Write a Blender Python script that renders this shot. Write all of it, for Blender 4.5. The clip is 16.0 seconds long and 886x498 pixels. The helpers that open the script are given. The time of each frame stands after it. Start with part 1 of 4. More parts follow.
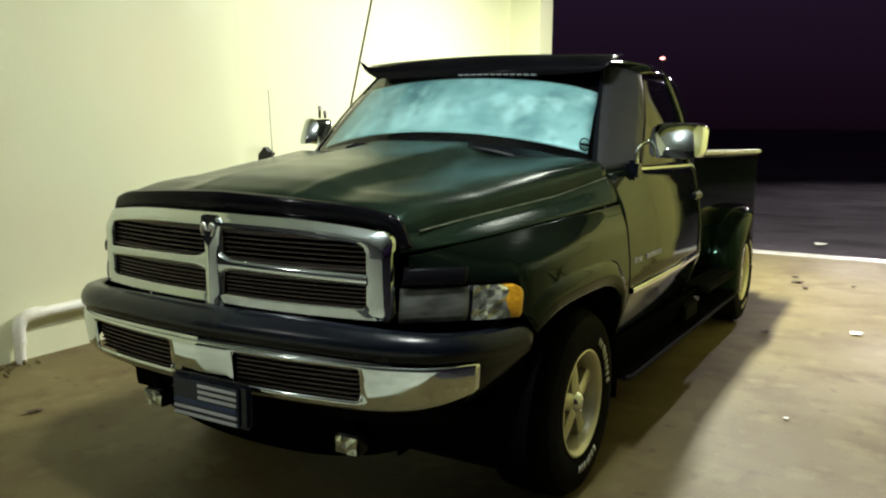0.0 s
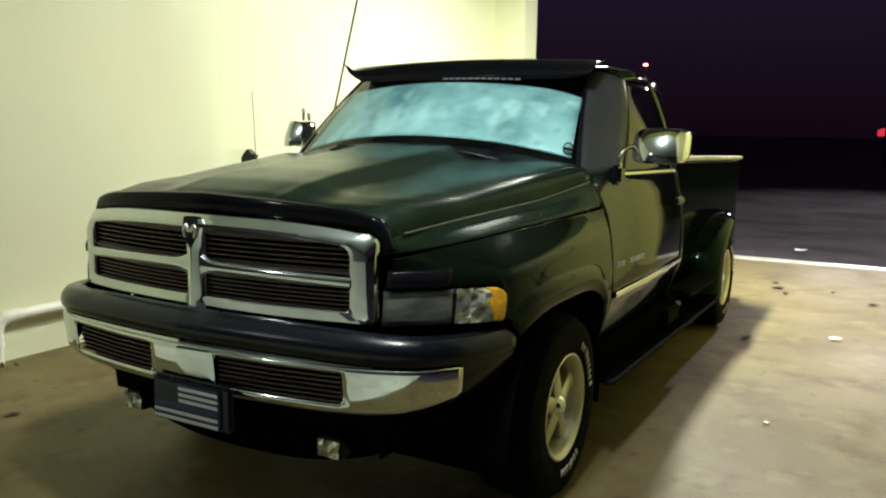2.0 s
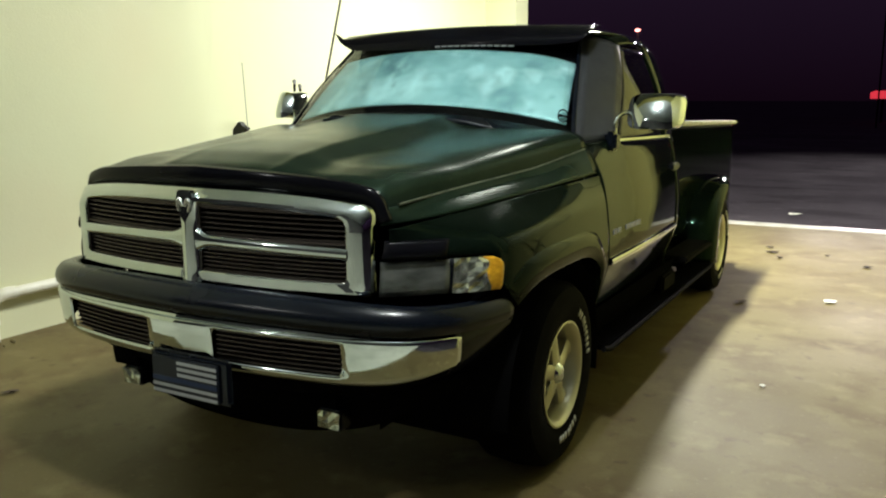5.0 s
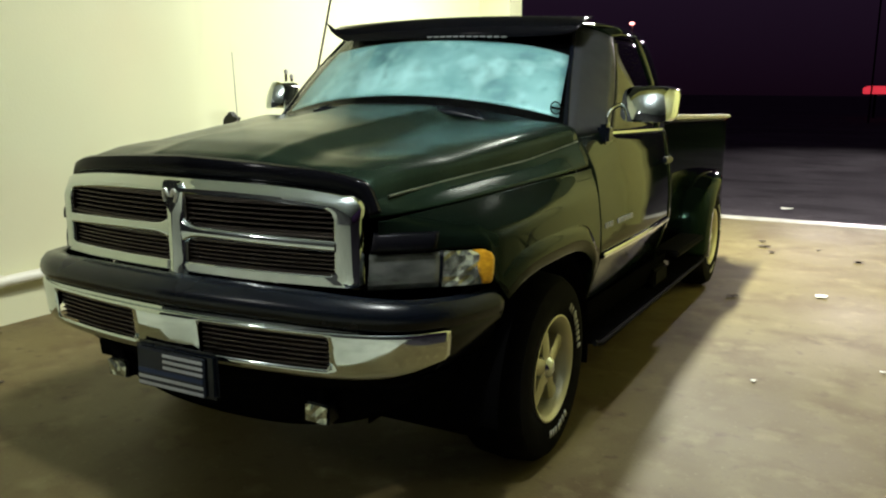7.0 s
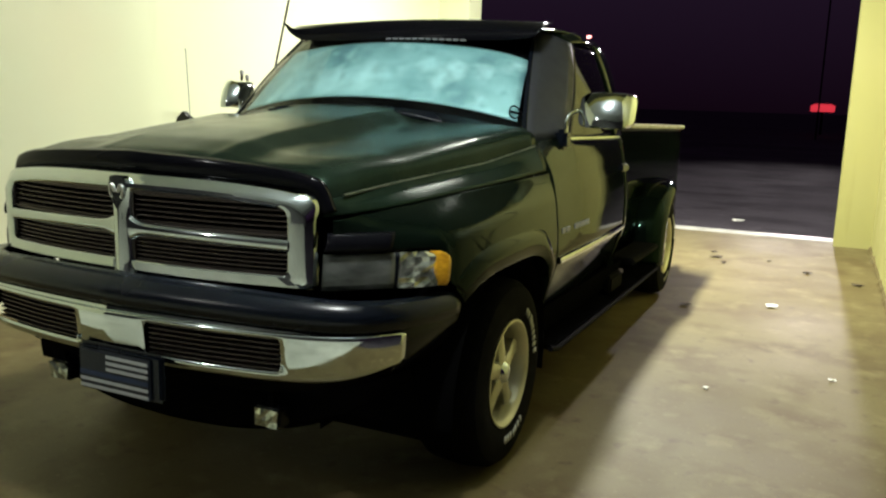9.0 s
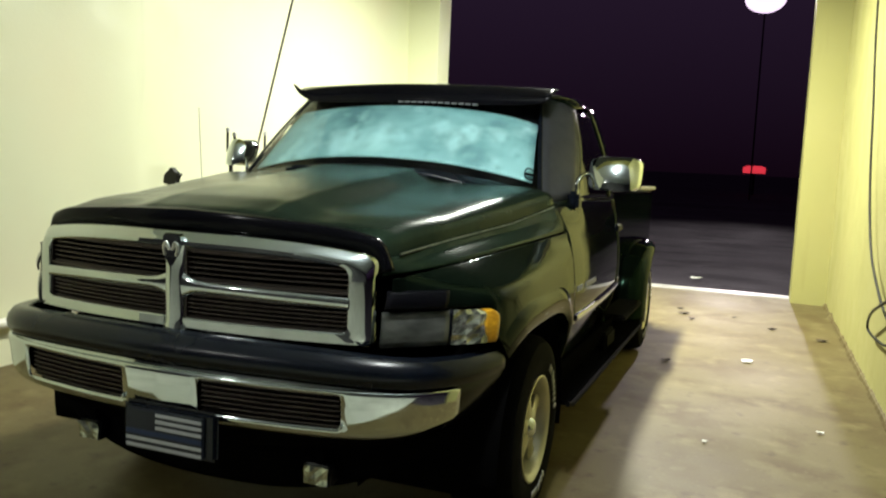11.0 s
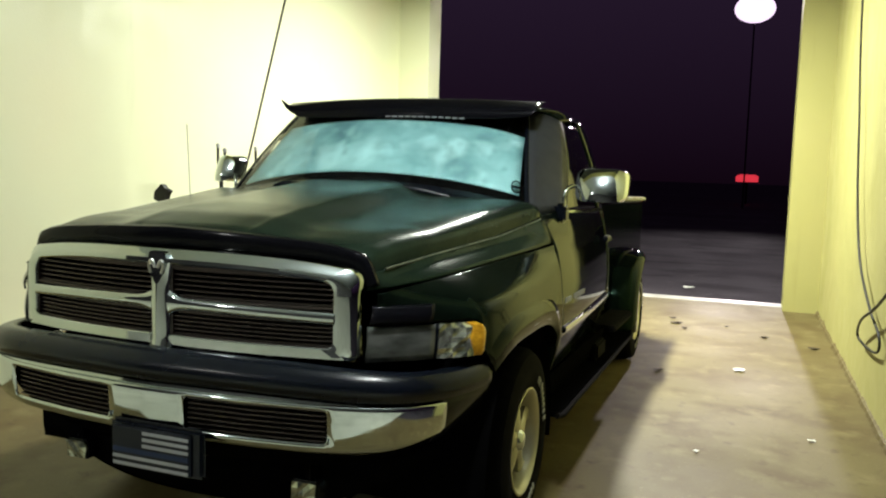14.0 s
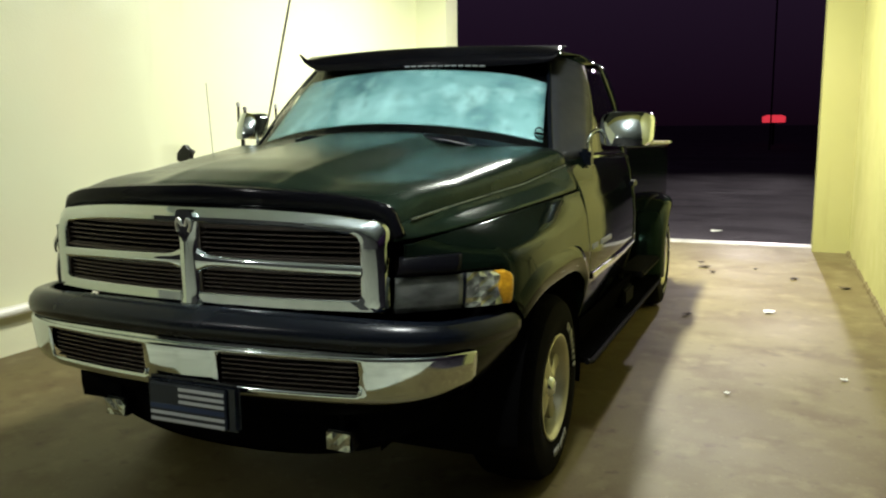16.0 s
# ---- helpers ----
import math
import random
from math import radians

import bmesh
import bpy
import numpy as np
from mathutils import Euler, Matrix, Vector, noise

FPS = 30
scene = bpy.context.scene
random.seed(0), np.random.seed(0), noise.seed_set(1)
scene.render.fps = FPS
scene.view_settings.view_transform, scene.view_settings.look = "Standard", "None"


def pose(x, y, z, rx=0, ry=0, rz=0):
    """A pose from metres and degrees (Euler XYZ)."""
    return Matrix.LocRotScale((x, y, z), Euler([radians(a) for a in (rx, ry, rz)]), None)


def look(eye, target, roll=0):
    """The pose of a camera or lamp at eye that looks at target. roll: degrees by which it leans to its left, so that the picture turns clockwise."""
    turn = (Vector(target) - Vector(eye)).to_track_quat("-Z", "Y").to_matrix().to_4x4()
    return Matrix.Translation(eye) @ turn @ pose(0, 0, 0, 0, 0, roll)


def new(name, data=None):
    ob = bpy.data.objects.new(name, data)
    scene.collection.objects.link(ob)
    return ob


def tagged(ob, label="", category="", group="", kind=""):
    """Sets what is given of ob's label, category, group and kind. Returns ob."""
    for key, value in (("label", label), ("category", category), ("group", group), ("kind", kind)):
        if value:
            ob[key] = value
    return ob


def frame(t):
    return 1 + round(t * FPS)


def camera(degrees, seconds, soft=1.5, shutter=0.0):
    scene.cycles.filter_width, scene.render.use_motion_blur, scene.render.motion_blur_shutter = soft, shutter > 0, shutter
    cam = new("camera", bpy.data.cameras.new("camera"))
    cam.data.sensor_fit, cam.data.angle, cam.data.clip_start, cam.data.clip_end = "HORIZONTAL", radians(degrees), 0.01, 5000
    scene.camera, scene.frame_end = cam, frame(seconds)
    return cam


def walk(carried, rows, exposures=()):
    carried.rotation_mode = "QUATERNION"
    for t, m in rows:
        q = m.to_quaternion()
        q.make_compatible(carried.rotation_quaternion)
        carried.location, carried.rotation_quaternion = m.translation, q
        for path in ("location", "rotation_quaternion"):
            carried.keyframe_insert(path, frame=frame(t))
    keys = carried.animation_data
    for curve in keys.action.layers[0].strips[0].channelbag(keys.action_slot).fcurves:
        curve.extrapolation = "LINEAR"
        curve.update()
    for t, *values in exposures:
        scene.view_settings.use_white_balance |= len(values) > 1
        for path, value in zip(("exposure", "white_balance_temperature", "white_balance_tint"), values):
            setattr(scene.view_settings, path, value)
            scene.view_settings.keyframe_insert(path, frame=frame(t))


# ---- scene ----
cam = camera(57.17, 16.0, soft=2.1, shutter=0.9)
# seconds, eye, yaw to the left of +y, pitch, roll
PATH = [
    (0.0, 1.998, -2.916, 1.439, 30.10, -8.58, 0.44),
    (0.5, 1.998, -2.920, 1.436, 29.34, -8.60, 0.84),
    (1.0, 2.005, -2.915, 1.437, 27.40, -8.11, 0.47),
    (1.5, 1.994, -2.909, 1.436, 28.48, -8.33, 0.81),
    (2.0, 1.996, -2.916, 1.436, 28.91, -8.28, 0.96),
    (2.5, 1.992, -2.913, 1.433, 28.33, -9.32, 0.07),
    (3.0, 1.993, -2.916, 1.430, 27.87, -10.56, -0.56),
    (3.5, 1.989, -2.904, 1.430, 28.39, -10.67, -0.55),
    (5.8, 1.983, -2.911, 1.432, 28.66, -10.30, 0.39),
    (6.0, 1.985, -2.906, 1.432, 29.07, -10.70, 0.15),
    (6.5, 1.985, -2.894, 1.429, 27.81, -10.70, 0.70),
    (7.0, 1.977, -2.878, 1.428, 27.95, -10.91, 0.47),
    (7.5, 1.978, -2.849, 1.429, 27.71, -7.87, 1.74),
    (8.0, 2.013, -2.802, 1.356, 24.80, -7.02, -0.30),
    (8.5, 1.995, -2.799, 1.372, 24.78, -11.54, 1.13),
    (8.7, 1.988, -2.811, 1.393, 25.08, -11.14, 1.51),
    (10.8, 1.681, -3.062, 1.406, 20.29, -6.68, 3.27),
    (11.0, 1.677, -3.055, 1.405, 20.77, -6.14, 2.56),
    (11.5, 1.696, -3.054, 1.408, 20.25, -5.23, 1.90),
    (12.0, 1.698, -3.058, 1.414, 21.39, -5.12, 1.53),
    (12.5, 1.697, -3.059, 1.417, 21.17, -4.45, 1.14),
    (13.0, 1.704, -3.056, 1.410, 20.18, -5.38, 2.00),
    (13.5, 1.711, -3.050, 1.414, 19.46, -5.22, 1.57),
    (14.0, 1.711, -3.053, 1.413, 20.47, -5.27, 1.86),
    (14.5, 1.717, -3.054, 1.414, 20.15, -5.47, 1.21),
    (15.0, 1.708, -3.054, 1.405, 21.27, -7.07, 0.15),
    (15.5, 1.706, -3.052, 1.405, 22.74, -8.54, -0.23),
    (16.0, 1.703, -3.045, 1.399, 22.14, -8.58, -0.29),
]


def aim(x, y, z, yaw, pitch, roll):
    a, b = radians(yaw), radians(pitch)
    return look((x, y, z), (x - math.sin(a) * math.cos(b), y + math.cos(a) * math.cos(b), z + math.sin(b)), roll)


walk(cam, [(t, aim(*row)) for t, *row in PATH])

# ---- night sky and lamps ----
world = bpy.data.worlds.new("night")
scene.world = world
world.use_nodes = True
wn = world.node_tree.nodes
wl = world.node_tree.links
coord, axes, rise, tint = wn.new("ShaderNodeTexCoord"), wn.new("ShaderNodeSeparateXYZ"), wn.new("ShaderNodeMapRange"), wn.new("ShaderNodeMix")
tint.data_type = "RGBA"
rise.inputs["From Min"].default_value, rise.inputs["From Max"].default_value = 0.0, 0.32
tint.inputs["A"].default_value = (0.0052, 0.0018, 0.0050, 1)
tint.inputs["B"].default_value = (0.021, 0.0115, 0.028, 1)
wl.new(coord.outputs["Generated"], axes.inputs["Vector"])
wl.new(axes.outputs["Z"], rise.inputs["Value"])
wl.new(rise.outputs["Result"], tint.inputs["Factor"])
wl.new(tint.outputs["Result"], wn["Background"].inputs[0])


# place, watts and colour of the lights: a lamp and an added fill lamp before the bay, a long tube in the bay
FIXTURES = [(1.20, -1.28, 195, (0.95, 0.99, 0.96), "POINT"), (-2.40, -5.60, 50, (1.0, 0.98, 0.92), "POINT"), (0.20, 4.50, 590, (0.98, 1.0, 0.88), "AREA")]
CEIL = 3.95
for fx, fy, watts, tone, shape in FIXTURES:
    lamp = bpy.data.lights.new("bay_light", shape)
    lamp.energy, lamp.color = watts, tone
    if shape == "AREA":
        lamp.shape, lamp.size, lamp.size_y = "RECTANGLE", 0.16, 1.25
    else:
        lamp.shadow_soft_size = 0.10
    new("bay_light", lamp).location = (fx, fy, CEIL - 0.30)
FLOOD = (1.37, 47.0, 11.27)
flood = bpy.data.lights.new("flood_light", "SPOT")
flood.energy, flood.color, flood.shadow_soft_size = 12500, (1.0, 0.88, 0.92), 0.45
flood.spot_size, flood.spot_blend = radians(23), 1.0
new("flood_light", flood).matrix_world = look((FLOOD[0], FLOOD[1] - 0.6, FLOOD[2] - 0.2), (1.2, 4.0, 0.0))


# ---- materials ----
def material(name, colour, rough=0.5, metal=0.0, spec=0.5, coat=0.0):
    m = bpy.data.materials.new(name)
    m.use_nodes = True
    b = m.node_tree.nodes["Principled BSDF"]
    b.inputs["Base Color"].default_value = (*colour, 1)
    b.inputs["Roughness"].default_value = rough
    b.inputs["Metallic"].default_value = metal
    b.inputs["Specular IOR Level"].default_value = spec
    b.inputs["Coat Weight"].default_value = coat
    b.inputs["Coat Roughness"].default_value = 0.05
    return m


def add_noise(m, scale, detail, lo, hi, stretch=(1, 1, 1), target="Base Color", contrast=(0.3, 0.7)):
    """Mixes lo and hi (colours or numbers) by noise in real-world size into an input."""
    nt = m.node_tree
    n, l = nt.nodes, nt.links
    geo, mp, tex, ramp = n.new("ShaderNodeNewGeometry"), n.new("ShaderNodeMapping"), n.new("ShaderNodeTexNoise"), n.new("ShaderNodeMapRange")
    mp.inputs["Scale"].default_value = stretch
    tex.inputs["Scale"].default_value, tex.inputs["Detail"].default_value = scale, detail
    ramp.inputs["From Min"].default_value, ramp.inputs["From Max"].default_value = contrast
    l.new(geo.outputs["Position"], mp.inputs["Vector"])
    l.new(mp.outputs["Vector"], tex.inputs["Vector"])
    l.new(tex.outputs["Fac"], ramp.inputs["Value"])
    b = n["Principled BSDF"]
    sock = b.inputs[target]
    if target == "Base Color":
        mix = n.new("ShaderNodeMix")
        mix.data_type = "RGBA"
        l.new(ramp.outputs["Result"], mix.inputs["Factor"])
        if sock.is_linked:
            l.new(sock.links[0].from_socket, mix.inputs["A"])
        else:
            mix.inputs["A"].default_value = (*lo, 1)
        mix.inputs["B"].default_value = (*hi, 1)
        l.new(mix.outputs["Result"], sock)
    else:
        ramp.inputs["To Min"].default_value, ramp.inputs["To Max"].default_value = lo, hi
        l.new(ramp.outputs["Result"], sock)
    return m


def add_bump(m, scale, detail, strength, distance=0.01, stretch=(1, 1, 1)):
    nt = m.node_tree
    n, l = nt.nodes, nt.links
    geo, mp, tex, bump = n.new("ShaderNodeNewGeometry"), n.new("ShaderNodeMapping"), n.new("ShaderNodeTexNoise"), n.new("ShaderNodeBump")
    mp.inputs["Scale"].default_value = stretch
    tex.inputs["Scale"].default_value, tex.inputs["Detail"].default_value = scale, detail
    bump.inputs["Strength"].default_value, bump.inputs["Distance"].default_value = strength, distance
    l.new(geo.outputs["Position"], mp.inputs["Vector"])
    l.new(mp.outputs["Vector"], tex.inputs["Vector"])
    l.new(tex.outputs["Fac"], bump.inputs["Height"])
    b = n["Principled BSDF"]
    if b.inputs["Normal"].is_linked:
        l.new(b.inputs["Normal"].links[0].from_socket, bump.inputs["Normal"])
    l.new(bump.outputs["Normal"], b.inputs["Normal"])
    return m


def emitter(name, colour, strength):
    m = material(name, colour)
    b = m.node_tree.nodes["Principled BSDF"]
    b.inputs["Emission Color"].default_value = (*colour, 1)
    b.inputs["Emission Strength"].default_value = strength
    return m


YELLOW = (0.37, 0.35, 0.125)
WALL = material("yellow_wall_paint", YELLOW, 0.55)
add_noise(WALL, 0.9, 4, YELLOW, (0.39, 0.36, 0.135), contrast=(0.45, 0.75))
add_noise(WALL, 5.0, 6, YELLOW, (0.30, 0.28, 0.092), (1, 1, 0.12), contrast=(0.62, 0.85))
add_noise(WALL, 3.0, 5, 0.42, 0.65, target="Roughness")
add_bump(WALL, 60, 4, 0.25, 0.004)
add_bump(WALL, 2.5, 2, 0.25, 0.02)
# pale yellow west paint, lightened further: the strong light there is in the colour
PALE_LIT_WALL = material("pale_lit_wall_paint", (0.71, 0.73, 0.50), 0.5)
add_noise(PALE_LIT_WALL, 0.7, 4, (0.71, 0.73, 0.50), (0.72, 0.69, 0.47), contrast=(0.45, 0.75))
add_noise(PALE_LIT_WALL, 5.0, 6, (0, 0, 0), (0.63, 0.63, 0.43), (1, 1, 0.12), contrast=(0.64, 0.86))
add_noise(PALE_LIT_WALL, 3.0, 5, 0.42, 0.65, target="Roughness")
add_bump(PALE_LIT_WALL, 60, 4, 0.2, 0.004)
add_bump(PALE_LIT_WALL, 2.5, 2, 0.2, 0.02)
CEILING = material("dark_ceiling_paint", (0.06, 0.065, 0.068), 0.7)
add_noise(CEILING, 2.0, 5, (0.06, 0.065, 0.068), (0.04, 0.043, 0.043), (1, 0.2, 1))
# pale for the grille and mirrors to reflect; the canopy is added, out of view
BOUNCE_CANOPY = material("pale_bounce_canopy", (0.55, 0.60, 0.62), 0.6)
add_noise(BOUNCE_CANOPY, 2.0, 5, (0.55, 0.60, 0.62), (0.45, 0.48, 0.49), (1, 0.2, 1))
# dark backdrop added out of view, mirrored in the truck's chrome
FAR_WALL = material("unseen_dark_wall", (0.10, 0.10, 0.10), 0.8)
add_noise(FAR_WALL, 0.9, 5, (0.11, 0.11, 0.11), (0.06, 0.06, 0.062))
WHITE = material("white_enamel", (0.75, 0.75, 0.70), 0.4)
CONCRETE = material("stained_concrete", (0.146, 0.117, 0.047), 0.6, spec=0.26)
add_noise(CONCRETE, 0.7, 5, (0.150, 0.121, 0.048), (0.114, 0.087, 0.034), contrast=(0.40, 0.64))
add_noise(CONCRETE, 2.4, 8, (0, 0, 0), (0.104, 0.074, 0.029), contrast=(0.48, 0.66))
add_noise(CONCRETE, 5.0, 9, (0, 0, 0), (0.185, 0.154, 0.068), contrast=(0.55, 0.74))
add_noise(CONCRETE, 11.0, 8, (0, 0, 0), (0.084, 0.057, 0.024), contrast=(0.60, 0.76))
add_noise(CONCRETE, 38.0, 5, (0, 0, 0), (0.209, 0.174, 0.084), contrast=(0.62, 0.85))
add_noise(CONCRETE, 70.0, 3, (0, 0, 0), (0.084, 0.063, 0.030), contrast=(0.62, 0.80))
add_noise(CONCRETE, 1.2, 4, 0.52, 0.64, target="Roughness")
add_bump(CONCRETE, 90, 5, 0.22, 0.004)
LIP = material("worn_concrete_lip", (0.66, 0.64, 0.62), 0.30)
add_noise(LIP, 6, 6, (0.62, 0.60, 0.56), (0.40, 0.38, 0.35))
add_bump(LIP, 50, 4, 0.3, 0.004)
# pale so that the added slab throws light onto the truck's front
BOUNCE_SLAB = material("pale_bounce_slab", (0.62, 0.64, 0.53), 0.8)
add_noise(BOUNCE_SLAB, 2.2, 7, (0.66, 0.68, 0.56), (0.50, 0.51, 0.41), contrast=(0.4, 0.7))
add_bump(BOUNCE_SLAB, 90, 4, 0.2, 0.004)
ASPHALT = material("asphalt", (0.037, 0.031, 0.039), 0.9, spec=0.10)
add_noise(ASPHALT, 0.25, 5, (0.037, 0.031, 0.039), (0.071, 0.060, 0.073), (0.5, 1, 1), contrast=(0.35, 0.65))
add_noise(ASPHALT, 1.3, 6, (0, 0, 0), (0.020, 0.017, 0.022), (0.6, 1, 1), contrast=(0.52, 0.68))
add_noise(ASPHALT, 3.5, 5, (0, 0, 0), (0.085, 0.071, 0.085), (1, 1, 1), contrast=(0.60, 0.74))
add_noise(ASPHALT, 30, 3, (0, 0, 0), (0.027, 0.022, 0.029), contrast=(0.55, 0.75))
add_noise(ASPHALT, 0.8, 4, 0.80, 0.96, target="Roughness")
add_bump(ASPHALT, 120, 3, 0.5, 0.006)
PAINT = material("black_car_paint", (0.004, 0.008, 0.005), 0.05, spec=0.095)
add_noise(PAINT, 3.5, 6, (0.003, 0.0055, 0.0036), (0.005, 0.009, 0.006), contrast=(0.45, 0.85))
add_noise(PAINT, 7.0, 6, 0.03, 0.065, target="Roughness")
DUSTY = material("dusty_hood_paint", (0.012, 0.020, 0.013), 0.15, spec=0.105)
add_noise(DUSTY, 3.5, 7, (0.009, 0.017, 0.011), (0.017, 0.028, 0.019), contrast=(0.42, 0.80))
add_noise(DUSTY, 60, 4, (0, 0, 0), (0.022, 0.030, 0.023), contrast=(0.60, 0.85))
add_noise(DUSTY, 5.0, 6, 0.20, 0.27, target="Roughness")
for m in (PAINT, DUSTY):
    m.node_tree.nodes["Principled BSDF"].inputs["Specular Tint"].default_value = (0.50, 1.0, 0.72, 1)
# pale colour that stands in for the highlight on the hood crease
EDGE_GLINT = material("painted_edge_glint", (0.11, 0.12, 0.085), 0.4, spec=0.3)
add_noise(EDGE_GLINT, 14, 5, (0.12, 0.13, 0.09), (0.04, 0.05, 0.035), contrast=(0.45, 0.7))
CHROME = material("chrome", (0.70, 0.76, 0.76), 0.08, 1.0)
add_noise(CHROME, 9, 6, 0.03, 0.13, target="Roughness", contrast=(0.35, 0.8))
SATIN = material("brushed_aluminium", (0.62, 0.61, 0.56), 0.38, 1.0)
ALLOY = material("cast_alloy_rim", (0.58, 0.56, 0.42), 0.36, 0.8)
add_noise(ALLOY, 25, 4, 0.34, 0.55, target="Roughness")
BILLET = material("dark_billet_aluminium", (0.115, 0.095, 0.09), 0.42, 0.9)
PLASTIC = material("black_plastic", (0.004, 0.006, 0.011), 0.26, spec=0.34)
add_bump(PLASTIC, 300, 2, 0.08, 0.002)
add_noise(PLASTIC, 5, 3, 0.22, 0.29, target="Roughness")
PILLAR = material("dull_black_pillar", (0.034, 0.036, 0.040), 0.45, spec=0.2)
add_noise(PILLAR, 14, 5, 0.38, 0.55, target="Roughness")
SMOKED = material("smoked_acrylic", (0.005, 0.005, 0.007), 0.12, spec=0.10)
RUBBER = material("tyre_rubber", (0.008, 0.008, 0.008), 0.8, spec=0.04)
add_noise(RUBBER, 20, 5, (0.004, 0.004, 0.004), (0.010, 0.009, 0.008), contrast=(0.5, 0.8))
LETTER = material("raised_white_rubber", (0.46, 0.46, 0.40), 0.6)
DARK = material("underbody_black", (0.004, 0.004, 0.0042), 0.9, spec=0.0)
GLASS = material("window_glass", (0.9, 0.95, 0.93), 0.02)
GLASS.node_tree.nodes["Principled BSDF"].inputs["Transmission Weight"].default_value = 1.0
GLASS.node_tree.nodes["Principled BSDF"].inputs["IOR"].default_value = 1.22
TINT = material("tinted_glass", (0.003, 0.003, 0.004), 0.03, spec=0.15)
SHADE = material("silver_sunshade", (0.247, 0.561, 0.610), 0.5, 0.15)
add_noise(SHADE, 3.4, 4, (0.30, 0.58, 0.60), (0.09, 0.24, 0.265), (1, 1, 1.2), contrast=(0.42, 0.70))
add_noise(SHADE, 7.0, 4, (0, 0, 0), (0.561, 0.900, 0.900), (1, 1, 0.8), contrast=(0.52, 0.82))
add_noise(SHADE, 15.0, 4, (0, 0, 0), (0.13, 0.31, 0.34), (1, 1, 0.7), contrast=(0.58, 0.82))
LENS = material("clear_lens", (0.70, 0.74, 0.62), 0.14, 0.75)
add_noise(LENS, 40, 2, (0.78, 0.82, 0.70), (0.30, 0.33, 0.27), (1, 1, 0.6), contrast=(0.42, 0.62))
AMBER = material("amber_lens", (0.85, 0.33, 0.02), 0.12, 0.0, coat=0.5)
add_noise(AMBER, 40, 3, (0.88, 0.48, 0.03), (0.60, 0.28, 0.015), (1, 1, 2))
HEADLAMP = material("smoked_headlamp_reflector", (0.20, 0.21, 0.20), 0.24, 0.30)
add_noise(HEADLAMP, 8, 3, (0.18, 0.19, 0.18), (0.035, 0.04, 0.038), (1, 1, 2.5), contrast=(0.35, 0.70))
PLATE_BLUE = material("faded_navy_plate", (0.008, 0.012, 0.021), 0.5)
PLATE_WHITE = material("plate_stripe_white", (0.50, 0.52, 0.56), 0.5)
PLATE_LINE = material("plate_stripe_blue", (0.012, 0.03, 0.10), 0.5)
PALE = material("pale_cap_rail", (0.55, 0.54, 0.54), 0.28)
add_noise(PALE, 12, 4, 0.22, 0.4, target="Roughness")
DECAL = material("silver_decal", (0.30, 0.31, 0.33), 0.5)
HOSE = material("black_rubber_hose", (0.016, 0.016, 0.014), 0.5, spec=0.25)
PVC = material("white_pvc_pipe", (0.80, 0.79, 0.70), 0.4)
add_noise(PVC, 9, 5, (0.80, 0.79, 0.70), (0.62, 0.58, 0.42), contrast=(0.5, 0.8))
LEAF = material("dry_leaf", (0.06, 0.04, 0.025), 0.8)
PAPER = material("paper_scrap", (0.78, 0.78, 0.72), 0.8)
TUBE = emitter("lit_diffuser", (0.95, 1.0, 0.92), 24.0)
FLOODLIT = emitter("lit_flood_lens", (0.95, 0.74, 1.0), 1.35)
RED_SIGN = emitter("red_sign_face", (1.0, 0.05, 0.08), 0.7)
RED_LAMP = emitter("red_beacon", (1.0, 0.30, 0.28), 6.0)
STEEL = material("galvanised_steel", (0.35, 0.35, 0.36), 0.5, 0.8)
add_noise(STEEL, 8, 4, 0.4, 0.65, target="Roughness")


# ---- mesh helpers ----
def thing(name, label, category, group="", kind="", place=(0, 0, 0)):
    ob = new(name)
    ob.empty_display_size = 0.1
    ob.location = place
    return tagged(ob, label, category, group, kind)


def part(name, bm, mat, parent=None, label="", smooth=True, thick=0.0):
    """Links a bmesh as one mesh object, under a thing or a part."""
    bmesh.ops.recalc_face_normals(bm, faces=bm.faces[:])
    me = bpy.data.meshes.new(name)
    bm.to_mesh(me)
    bm.free()
    me.materials.append(mat)
    if smooth:
        for p in me.polygons:
            p.use_smooth = True
        me.set_sharp_from_angle(angle=radians(38))
    ob = new(name, me)
    if parent:
        ob.parent = parent
        base = parent
        off = Vector((0, 0, 0))
        while base:
            off += base.location
            base = base.parent
        me.transform(Matrix.Translation(-off))
    if label:
        ob["label"] = label
    if thick:
        mod = ob.modifiers.new("thickness", "SOLIDIFY")
        mod.thickness, mod.offset = thick, -1
    return ob


def box(bm, x0, x1, y0, y1, z0, z1, bevel=0.0, segments=2):
    r = bmesh.ops.create_cube(bm, size=1)
    bmesh.ops.transform(bm, matrix=Matrix.Translation(((x0 + x1) / 2, (y0 + y1) / 2, (z0 + z1) / 2)) @ Matrix.Diagonal((x1 - x0, y1 - y0, z1 - z0, 1)), verts=r["verts"])
    if bevel:
        edges = list({e for v in r["verts"] for e in v.link_edges})
        bmesh.ops.bevel(bm, geom=edges, offset=bevel, segments=segments, affect="EDGES")
    return bm


def boxed(*a, **k):
    return box(bmesh.new(), *a, **k)


def grid(rows, closed=False, bm=None):
    """A sheet through rows of points; closed joins the last column to the first."""
    bm = bm or bmesh.new()
    vs = [[bm.verts.new(p) for p in row] for row in rows]
    n = len(vs[0])
    for a, b in zip(vs, vs[1:]):
        for i in range(n if closed else n - 1):
            j = (i + 1) % n
            quad = [a[i], a[j], b[j], b[i]]
            try:
                bm.faces.new(quad)
            except ValueError:
                pass
    return bm


